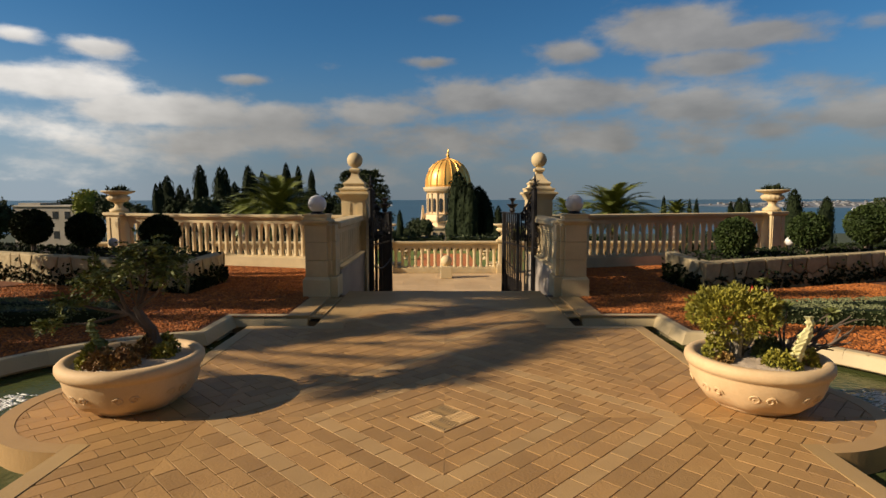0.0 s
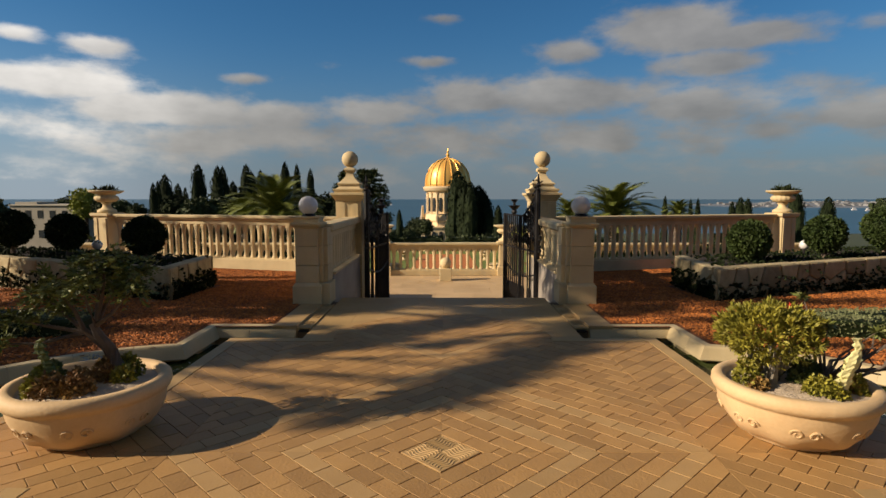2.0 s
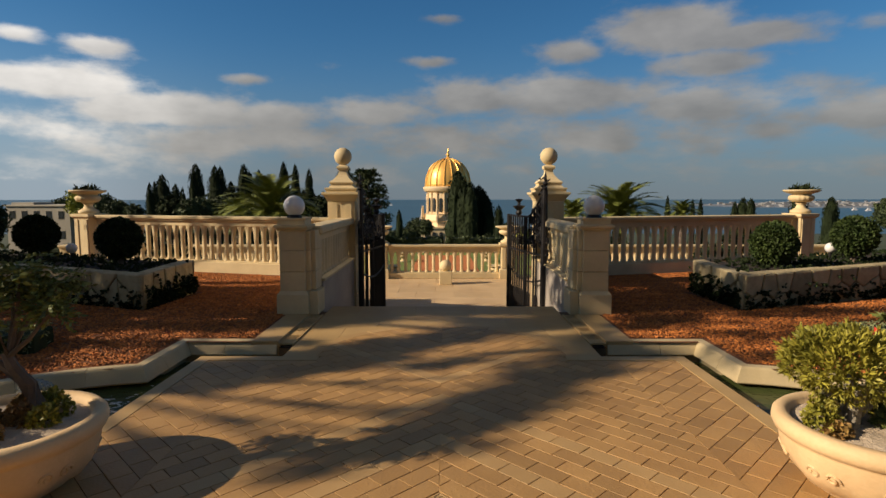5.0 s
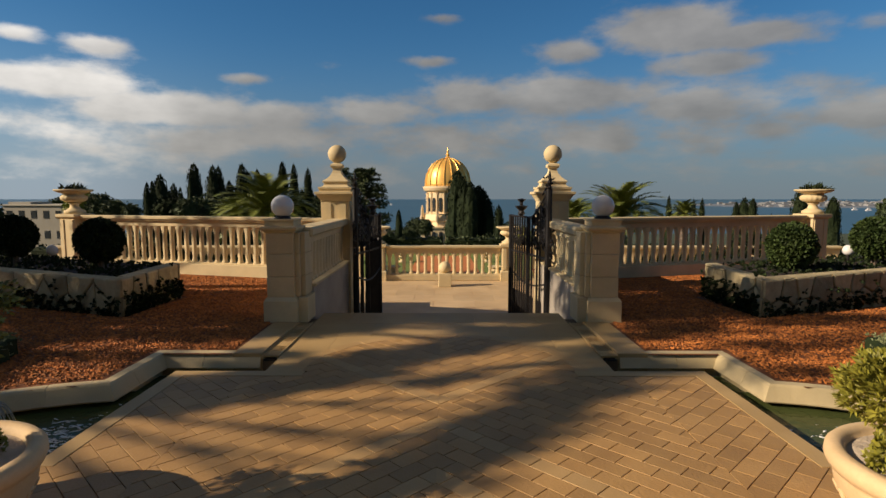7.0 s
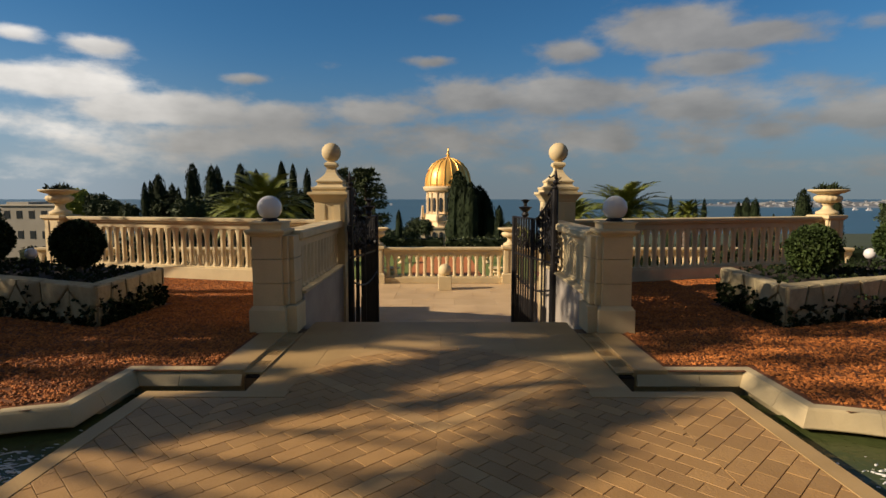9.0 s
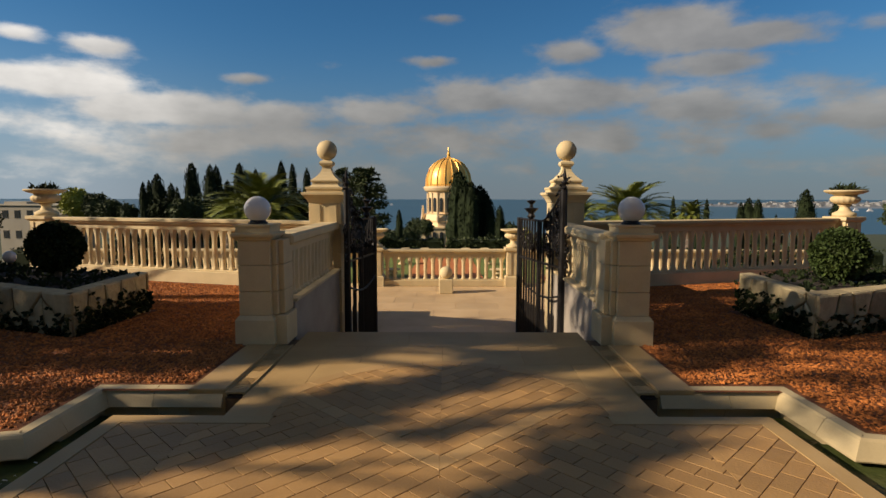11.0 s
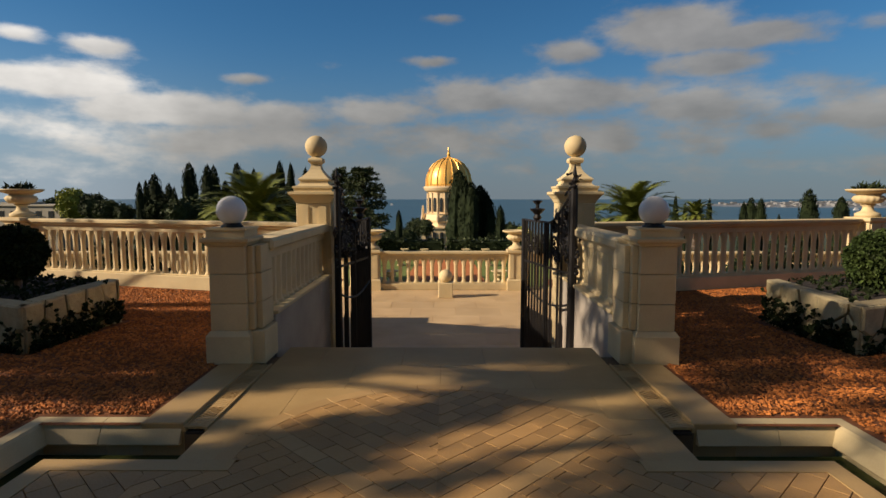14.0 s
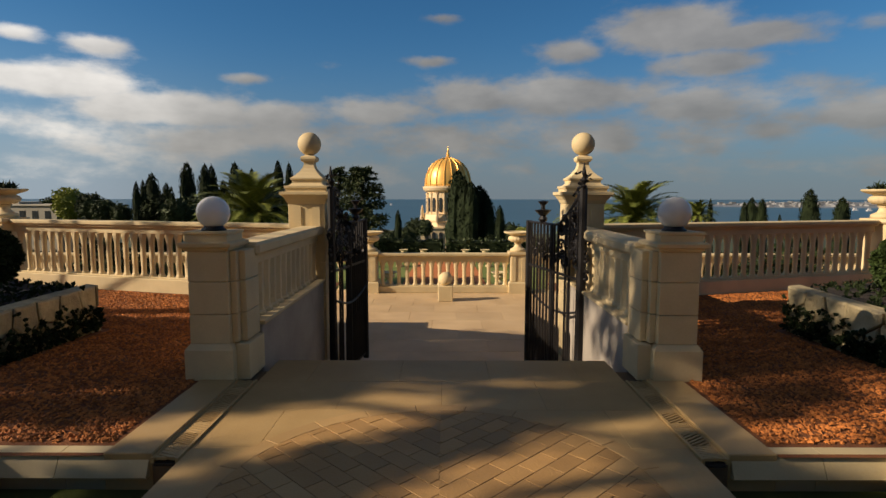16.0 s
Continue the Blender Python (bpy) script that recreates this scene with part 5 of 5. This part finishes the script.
# ---- a house on the slope ----
hx, hy = at(72, 84)
e = empty("house", hx, hy, slope_z(hy) - .5, "flat-roofed pale house among trees", "house", rz=-6)
hz = -slope_z(hy)
part("wall", boxed(-5.2, 5.2, -3, 3, 0, hz + 0.5), M_HOUSE, e)
part("roof", boxed(-5.4, 5.4, -3.2, 3.2, hz + 0.5, hz + 0.75, .03), M_HOUSE, e)
part("roof_room", boxed(-5.2, -1.5, -2, 2, hz + .75, hz + 1.1), M_HOUSE, e)
for k in range(5):
    for j in range(2):
        x = -4.2 + 2.0 * k
        z = hz - 1.4 - 3.0 * j
        w = part("window", boxed(x - .5, x + .5, -3.03, -2.95, z, z + 1.3), M_HOUSE, e)
        part("pane", boxed(x - .42, x + .42, -3.06, -3.03, z + .08, z + 1.22), M_GLASSDARK, w)

# ---- far shore with its town, and boats ----
rng = random.Random(77)
bm = bmesh.new()
pr = []
for i in range(60):
    x = 960 + i * 40
    pr.append((x, 1850 + 6 * i + rng.uniform(-25, 25)))
lo = [bm.verts.new((x, y - 60 - 2.2 * max(0, x - 960) * .12, -40.4)) for x, y in pr]
hi = [bm.verts.new((x, y + 420, -40.4 + 12 * min(1, max(0, (x - 960) / 400)))) for x, y in pr]
bk = [bm.verts.new((x, y + 620, -40.4)) for x, y in pr]
for i in range(59):
    bm.faces.new((lo[i], lo[i + 1], hi[i + 1], hi[i]))
    bm.faces.new((hi[i], hi[i + 1], bk[i + 1], bk[i]))
# the shore's blue-grey is haze put into the base colour
M_SHORE = mat("haze_tinted_shore", (0.13, 0.155, 0.19), (0.18, 0.20, 0.23), 0.95, 0.02, 0.004, 0)
tagged(part("far_shore", bm, M_SHORE), "low far shore of the bay with haze in its colour", "shore", kind="structure")
verts, faces = [], []
for _ in range(900):
    i = min(58, int(rng.random() ** .8 * 57) + 1)
    x = pr[i][0] + rng.uniform(0, 40)
    t = rng.random() ** 1.5
    y = pr[i][1] + t * 400
    zb = -40.4 + 12 * t * min(1, max(0, (x - 960) / 400)) * .9
    w, h = rng.uniform(4, 13), rng.uniform(3, 9) * (1.6 if rng.random() < .1 else 1)
    k = len(verts)
    verts += [(x - w, y - w, zb), (x + w, y - w, zb), (x + w, y + w, zb), (x - w, y + w, zb), (x - w, y - w, zb + h), (x + w, y - w, zb + h), (x + w, y + w, zb + h), (x - w, y + w, zb + h)]
    faces += [tuple(k + q for q in fc) for fc in ((0, 1, 5, 4), (1, 2, 6, 5), (2, 3, 7, 6), (3, 0, 4, 7), (4, 5, 6, 7))]
tagged(raw("far_town", verts, faces, M_CITY), "pale blocks of a far town on the bay", "town", kind="stuff")
verts, faces = [], []
for _ in range(160):
    x, y = rng.uniform(-190, -40), rng.uniform(480, 620)
    w, h = rng.uniform(2, 6), rng.uniform(2, 5)
    k, zb = len(verts), slope_z(y) - .5
    verts += [(x - w, y - w, zb), (x + w, y - w, zb), (x + w, y + w, zb), (x - w, y + w, zb), (x - w, y - w, zb + h), (x + w, y - w, zb + h), (x + w, y + w, zb + h), (x - w, y + w, zb + h)]
    faces += [tuple(k + q for q in fc) for fc in ((0, 1, 5, 4), (1, 2, 6, 5), (2, 3, 7, 6), (3, 0, 4, 7), (4, 5, 6, 7))]
tagged(raw("shore_town", verts, faces, M_CITY), "pale low blocks of the town by the near shore", "town", kind="stuff")
for px, d, L in ((693, 2200, 12), (1511, 1500, 16), (1536, 1450, 16)):
    x, y = at(px, d)
    e = empty("boat", x, y, -40, "small white boat out on the sea", "boat", "boats on the bay")
    part("hull", extruded(bmesh.new(), [(-L / 2, -2), (L / 3, -2), (L / 2, 0), (L / 3, 2), (-L / 2, 2)], 0, 3), M_GLOBE, e)
    part("cabin", boxed(-L / 3, L / 8, -1.5, 1.5, 3, 7, .2), M_GLOBE, e)

# ---- trees beside the plaza, whose shade falls on it ----


def shade_tree(x, y, top, boughs, seed):
    """A tall tree west of the plaza. A bough is given by where its shade begins and ends on the ground, half its width and how close its foliage is."""
    e = empty("plaza_tree", x, y, 0.0, "tall leafy tree with long spreading boughs beside the plaza", "tree", "trees beside the plaza")
    rng, v, f = random.Random(seed), [], []
    part("trunk", limb([(0, 0, -.3), (.1, 0, top * .35), (0, .06, top)], 0.22, 0.10), M_BARK, e)

    def up(gx, gy, far):
        """The point over the trunk's line whose shade falls on the ground at (gx, gy)."""
        q = (gx - x - far) / -SUN_AZ[0]
        return Vector((far, gy + SUN_AZ[1] * q - y, q * math.tan(SUN_EL) / math.hypot(*SUN_AZ)))

    for gx0, gy0, gx1, gy1, hw, close in boughs:
        a, b, c = up(gx0, gy0, -.2), up(gx1, gy1, .25), up((gx0 + gx1) / 2, (gy0 + gy1) / 2, 0)
        start = Vector((0, .05, min(top - .2, min(a.z, b.z) - .3)))
        for tip in (a, b):
            part("bough", limb([tuple(start), tuple(start.lerp(c, .6)), tuple(c.lerp(tip, .5)), tuple(tip)], 0.05, 0.012), M_BARK, e)
        L = math.hypot(gx1 - gx0, gy1 - gy0)
        for _ in range(int(close * (L + hw) * hw * 150)):
            t = rng.uniform(-.06, 1.06)
            w = hw * (1 + .35 * noise.noise(Vector((t * L * 1.6, seed, hw)))) * max(-1.25, min(1.25, rng.gauss(0, .58)))
            p = up(gx0 + (gx1 - gx0) * t - (gy1 - gy0) / L * w, gy0 + (gy1 - gy0) * t + (gx1 - gx0) / L * w, rng.uniform(-.7, .7))
            leaves(v, f, p, 6, 0.17, rng, None, .45)
    raw("crown", v, f, M_MIDLEAF, e)


shade_tree(-13, 3.9, 5.0, ((-.1, 5.15, .4, 5.6, .30, 1.4), (-.95, 4.5, .1, 5.2, .13, 1.4), (-1.7, 4.35, -1.25, 4.75, .15, .6), (.3, 5.5, 1.4, 6.75, .37, 1.7), (1.4, 6.75, 2.3, 7.35, .36, 1.4), (-3.3, 5.65, -2.3, 6.3, .32, 1.4), (-2.3, 6.25, -1.5, 6.8, .42, 1.7), (-1.5, 6.8, -.8, 7.2, .43, 1.9), (-.8, 7.25, .45, 8.1, .35, 1.9), (-.33, 6.54, .8, 7.22, .06, 1.8)), 300)
shade_tree(-13.5, 7.2, 5.2, ((-2.1, 9.25, 2.0, 9.5, .36, 2.0), (.35, 8.4, 1.7, 8.6, .40, 2.0), (1.35, 7.2, 1.9, 8.0, .30, .75), (-5.5, 8.3, -2.3, 8.35, .28, 1.7), (-2.3, 8.42, -.9, 8.92, .30, 2.0), (-2.9, 7.15, -1.6, 7.6, .16, 1.4), (1.9, 9.1, 5.2, 9.8, .5, 1.0), (2.2, 8.2, 3.6, 8.75, .28, 1.0), (-5.8, 8.85, -2.4, 8.9, .2, 1.5), (2.9, 6.9, 5.2, 6.7, .3, .3), (3.2, 7.8, 6.0, 8.4, .4, .35)), 301)
shade_tree(-14, 8.8, 4.2, ((-6.5, 9.4, -2.4, 9.55, .44, 1.8), (-7, 10.5, -3.0, 10.8, .42, 1.8), (-6.5, 11.5, -3.2, 11.8, .26, 1.5), (-7, 7.35, -3.1, 7.5, .2, .8), (1.9, 10.15, 5.6, 10.75, .52, .9), (2.4, 11.1, 5.0, 11.6, .36, .6), (3.0, 12.3, 5.6, 12.8, .45, .8), (4.4, 9.0, 7, 9.4, .3, .7), (-6, 9.95, -2.6, 10.15, .22, 1.6), (-7, 12.3, -3.6, 12.7, .22, 1.2)), 302)
shade_tree(-15.5, 13.4, 3.2, ((-7.6, 16.0, -4.0, 15.2, .34, .16), (-4.0, 15.2, -.7, 14.4, .34, .28)), 304)
shade_tree(-15, 4.6, 3.4, ((-9, 6.7, -4.3, 6.9, .55, 1.8), (-9, 7.6, -4.6, 7.8, .4, 1.6), (-7, 5.6, -4.4, 5.8, .35, 1.4)), 303)

# ---- shrubs below the long balustrade ----


def shrub(x, y, H, R, seed):
    e = empty("shrub", x, y, -1.6, "dark leafy shrub growing below the balustrade", "shrub", "shrubs below the balustrade")
    rng, v, f = random.Random(seed), [], []
    part("stem", limb([(0, 0, -.1), (.05, 0, H * .3), (0, .05, H * .6)], 0.06, 0.03), M_BARK, e)
    for _ in range(420):
        d = Vector((rng.gauss(0, 1), rng.gauss(0, 1), rng.gauss(0, 1))).normalized() * rng.random() ** .4
        d *= 1 + .35 * noise.noise(d * 2 + Vector((seed, 0, 0)))
        leaves(v, f, Vector((d.x * R, d.y * R, H * .52 + d.z * H * .46)), 6, 0.13, rng, None, .55)
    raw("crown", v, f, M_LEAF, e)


rngS = random.Random(9)
for s in (-1, 1):
    for k in range(5, 7):
        shrub(s * (3.3 + k * .95 + rngS.uniform(-.2, .2)), 17.0 + k * .22 + rngS.uniform(-.3, .3), rngS.uniform(1.9, 2.6), rngS.uniform(.6, .85), 400 + k + 10 * s)
# ---- paving, piece by piece ----


def slab(outline, top, depth=0.03, chamfer=0.0014):
    """Vertices and faces of one paving piece."""
    n = len(outline)
    cx, cy = sum(p[0] for p in outline) / n, sum(p[1] for p in outline) / n
    v = []
    for x, y in outline:
        v.append((x, y, top - depth))
    for x, y in outline:
        v.append((x, y, top - chamfer))
    for x, y in outline:
        L = math.hypot(x - cx, y - cy) or 1
        k = max(0, 1 - chamfer * 1.6 / L)
        v.append((cx + (x - cx) * k, cy + (y - cy) * k, top))
    f = [tuple(range(2 * n, 3 * n))]
    for a in (0, n):
        for k in range(n):
            f.append((a + k, a + (k + 1) % n, a + n + (k + 1) % n, a + n + k))
    return v, f


paving = tagged(new("plaza_paving"), "diagonal paving of warm sandstone bricks", "paving", kind="structure")
far_v, far_f, n_near = [], [], 0
rngP = random.Random(2)
BW, BL = 0.14, 0.24
R2 = math.sqrt(0.5)
DRAIN = 0.20
RING_Y, RING_R = 7.0, 1.45
SIDE, VEE = 1.80, 1.50        # beyond these the rows turn
ROUND = [(math.cos(q), math.sin(q)) for q in np.linspace(0, math.pi, 21)]


def trimmed(rect, mx, my):
    """Cuts a brick to the edging."""
    sx = 1 if mx > 0 else -1
    if my > RING_Y - 0.02:                      # inside the half circle
        for a, b in ROUND:
            rect = clip(rect, a, b, RING_R - .128 + RING_Y * b) if len(rect) > 2 else rect
        return rect
    if LY - LR < my < LY + LR and abs(mx) > 2.3:
        for k in range(15):
            q = -math.pi / 2 + math.pi * k / 14
            a, b = sx * math.cos(q), math.sin(q)
            rect = clip(rect, a, b, LR - .132 + sx * LX * a + LY * b) if len(rect) > 2 and abs(mx) > 2.55 else rect
        return rect
    rect = clip(clip(rect, sx, 0, 2.405), 0, -1, 2.6)
    if len(rect) > 2 and abs(mx) > RING_R - .1:
        rect = clip(rect, 0, 1, 6.855)
    return rect


def lay(rect, pale):
    """One brick, cut in two where it crosses the corners of the half circle."""
    if len(rect) > 2 and max(abs(p[0]) for p in rect) < RING_R - .14:
        lay_piece(rect, pale)
    elif len(rect) > 2:
        lay_piece(clip(rect, 0, 1, RING_Y), pale)
        lay_piece(clip(rect, 0, -1, -RING_Y), pale)


def lay_piece(rect, pale):
    """One brick, cut to the edging; counts the near ones."""
    global n_near
    if len(rect) < 3:
        return
    mx, my = sum(p[0] for p in rect) / len(rect), sum(p[1] for p in rect) / len(rect)
    if not (in_plaza(mx, my) or (my >= 6.98 and math.hypot(mx, my - RING_Y) < RING_R)):
        return
    rect = trimmed(rect, mx, my)
    if len(rect) < 3:
        return
    area = sum(p[0] * q[1] - q[0] * p[1] for p, q in zip(rect, rect[1:] + rect[:1])) / 2
    if abs(area) < 0.00003:
        return
    if area < 0:
        rect = rect[::-1]
    v, f = slab(rect, rngP.uniform(-0.0012, 0.0012))
    if pale:
        raw("pale_brick", v, f, M_PALEBRICK, paving)
    elif 2.7 < my < 6.2 and abs(mx) < 1.5 and n_near < 290:
        raw("brick", v, f, M_BRICK, paving)
        n_near += 1
    else:
        n = len(far_v)
        far_v.extend(v)
        far_f.extend(tuple(q + n for q in g) for g in f)


J = 0.0026
for qx in (-1, 1):
    for qy in (-1, 1):
        ux, uy = qx * R2, qy * R2          # outwards
        tx, ty = -qx * R2, qy * R2         # along

        def placed(u0, u1, t0, t1):
            rect = [(CX + ux * u + tx * t, CY + uy * u + ty * t) for u, t in ((u0, t0), (u1, t0), (u1, t1), (u0, t1))]
            rect = clip(rect, -qx, 0, 0.0)
            return clip(rect, 0, -qy, 0.0 - qy * CY) if len(rect) > 2 else rect

        # rows along the sides of squares set on their corners
        for row in range(40):
            off = (row % 2) * BL / 2
            for k in range(-26, 27):
                t0, t1 = k * BL + off + J, (k + 1) * BL + off - J
                t1 = min(t1, VEE - J) if qy > 0 else t1
                if t1 - t0 < .02:
                    continue
                rect = placed(DRAIN + row * BW + J, DRAIN + (row + 1) * BW - J, t0, t1)
                if len(rect) > 2:
                    lay(clip(rect, qx, 0, SIDE - .0004), row in (3, 7))
        # rows across them, at the sides and in the wedge before the steps
        for row in range(-44, 44):
            off = (row % 2) * BL / 2
            for k in range(-26, 27):
                a, b, c, d = row * BW + J, (row + 1) * BW - J, k * BL + off + J, (k + 1) * BL + off - J
                lo = min(b, VEE - J) if qy > 0 else b
                if lo - a > .02:
                    rect = placed(c, d, a, lo)
                    if len(rect) > 2:
                        lay(clip(rect, -qx, 0, -SIDE - .0004), False)
                if qy > 0 and row >= 0:
                    lay(placed(c, d, VEE + row * BW + J, VEE + (row + 1) * BW - J), row == 0)
raw("bricks", far_v, far_f, M_BRICKS, paving)["kind"] = "stuff"

# carved drain cover in the middle
cover = empty("drain_cover", CX, CY, -0.012, "square carved stone drain cover with wavy slots", "drain cover", rz=45)
part("bed", boxed(-0.185, 0.185, -0.185, 0.185, 0, 0.0125), M_APRON, cover)
for a, b, c, d in ((-.19, .19, -.19, -.175), (-.19, .19, .175, .19), (-.19, -.175, -.175, .175), (.175, .19, -.175, .175)):
    part("rim", boxed(a, b, c, d, 0, .014, .002), M_PALEBRICK, cover)
for qx in (-1, 1):
    for qy in (-1, 1):
        for k in range(7):
            pts, o = [], -0.08 + 0.026 * k
            for t in range(9):
                w = -0.085 + 0.0212 * t
                wav = 0.012 * math.sin(t * 1.1)
                x, y = (w, o + wav) if qx * qy > 0 else (o + wav, w)
                pts.append((qx * 0.088 + x * .98, qy * 0.088 + y * .98, 0.009))
            part("wavy_bar", tube(bmesh.new(), pts, 0.0075, 4), M_PALEBRICK, cover)

# half circle of pale stones let into the apron
circle = tagged(new("paving_arc"), "half circle of pale stones round the brick paving", "paving", kind="structure")
part("bed", extruded(bmesh.new(), [(RING_R * math.cos(a), RING_Y + RING_R * math.sin(a)) for a in np.linspace(0, math.pi, 33)], -0.01, -0.0035), M_JOINT, circle)
for k in range(11):
    a0, a1 = math.pi * k / 11 + .002, math.pi * (k + 1) / 11 - .002
    aa = np.linspace(a0, a1, 6)
    o = [(RING_R * math.cos(a), RING_Y + RING_R * math.sin(a)) for a in aa] + [((RING_R - .125) * math.cos(a), RING_Y + (RING_R - .125) * math.sin(a)) for a in aa[::-1]]
    v, f = slab(o, 0.001, 0.012, 0.002)
    raw("ring_stone", v, f, M_PALEBRICK, circle)

# large slabs of the apron
apron = tagged(new("apron_paving"), "large smooth sandstone slabs before the steps", "paving", kind="structure")
y = 7.0
for r, dy in enumerate((0.68, 0.68, 0.68, 0.66)):
    x = -1.695 - (r % 2) * 0.4
    while x < 1.695:
        a, b = max(x, -1.695), min(x + 0.85, 1.695)
        if b - a > .05:
            v, f = slab([(a + .0012, y + .0012), (b - .0012, y + .0012), (b - .0012, y + dy - .0012), (a + .0012, y + dy - .0012)], -0.0065, .03, .0012)
            raw("slab", v, f, M_APRON, apron)
        x += 0.85
    y += dy

# slabs of the lower terrace
flags = tagged(new("terrace_paving"), "large rosy stone slabs of the lower terrace", "paving", kind="structure")
for r in range(10):
    y = 11.45 + r * 0.86
    x = -3.0 - (r % 2) * 0.55
    while x < 3.0:
        v, f = slab([(x + .004, y + .004), (x + 1.096, y + .004), (x + 1.096, y + .856), (x + .004, y + .856)], -1.15, .005, .002)
        raw("slab", v, f, M_TERRACE, flags)
        x += 1.1

# slotted stone covers over the side drains
for s in (-1, 1):
    e = tagged(new("drain_grating"), "slotted stone drain cover beside the apron", "drain", "drain gratings")
    e.matrix_basis = pose(s * 1.79, 7.5, 0)
    for side in (-1, 1):
        part("edge", boxed(side * 0.07, side * 0.09, 0, 1.55, -.03, .008), M_APRON, e)
    part("trough", boxed(-.07, .07, 0.0, 1.55, -.05, -.03), M_SOIL, e)
    for g in range(8):
        # slots lean one way, then the other
        y0, y1 = 0.012 + g * 0.19, 0.012 + g * 0.19 + 0.186
        lean = 0.09 if g % 2 else -0.05
        for k in range(-4, 12):
            yy = y0 + 0.038 * k
            thick = .017 if g % 2 else .029
            rect = clip([(-.068, yy), (.068, yy + lean), (.068, yy + lean + thick), (-.068, yy + thick)], 0, 1, y1)
            rect = clip(rect, 0, -1, -y0) if len(rect) > 2 else rect
            if len(rect) > 2 and max(p[1] for p in rect) - min(p[1] for p in rect) > .008:
                v, f = slab(rect, .007, .02, .001)
                raw("slat", v, f, M_APRON, e)

# crushed stone lying on the gravel beds
for s in (-1, 1):
    rg = np.random.RandomState(5 + s)
    verts, faces, n = [], [], 0
    base = np.array([(1, 0, 0), (0, 1, 0), (-1, 0, 0), (0, -1, 0), (0, 0, .8), (0, 0, -.6)])
    tri = [(0, 1, 4), (1, 2, 4), (2, 3, 4), (3, 0, 4)]
    while n < 62000:
        x, y = 2.25 + 6 * rg.rand() ** 1.3, 1.6 + 13.8 * rg.rand()
        if (y < 7.7 and x < 3.1) or math.hypot(x - PX, y - PY) < PR + .22 or y > 13.8 + (x - 2.35) * .28 - .15 + 0:
            continue
        if y < 7.6 and x < 2.25:
            continue
        c = Vector((x - 4.42, y - 9.34))
        if -0.1 < c.x < 8.5 and -.1 < c.y - .41 * c.x < 1.9:
            continue
        k = 0.010 + 0.014 * rg.rand()
        q = base * k * (0.7 + .6 * rg.rand(6, 1)) * (1.3, .75, .8)
        a = rg.rand() * 6.28
        ca, sa = math.cos(a), math.sin(a)
        px, py = q[:, 0] * ca - q[:, 1] * sa, q[:, 0] * sa + q[:, 1] * ca
        z = gravel_z(y) + k * .25
        tilt = rg.uniform(-.5, .5, 2)
        for j in range(6):
            verts.append((s * (x + px[j]), y + py[j], z + q[j, 2] + px[j] * tilt[0] + py[j] * tilt[1]))
        faces += [tuple(6 * n + t for t in f) for f in tri]
        n += 1
    tagged(raw("crushed_stone", verts, faces, M_PEBBLE), "loose red crushed stone covering the bed", "gravel", kind="stuff")
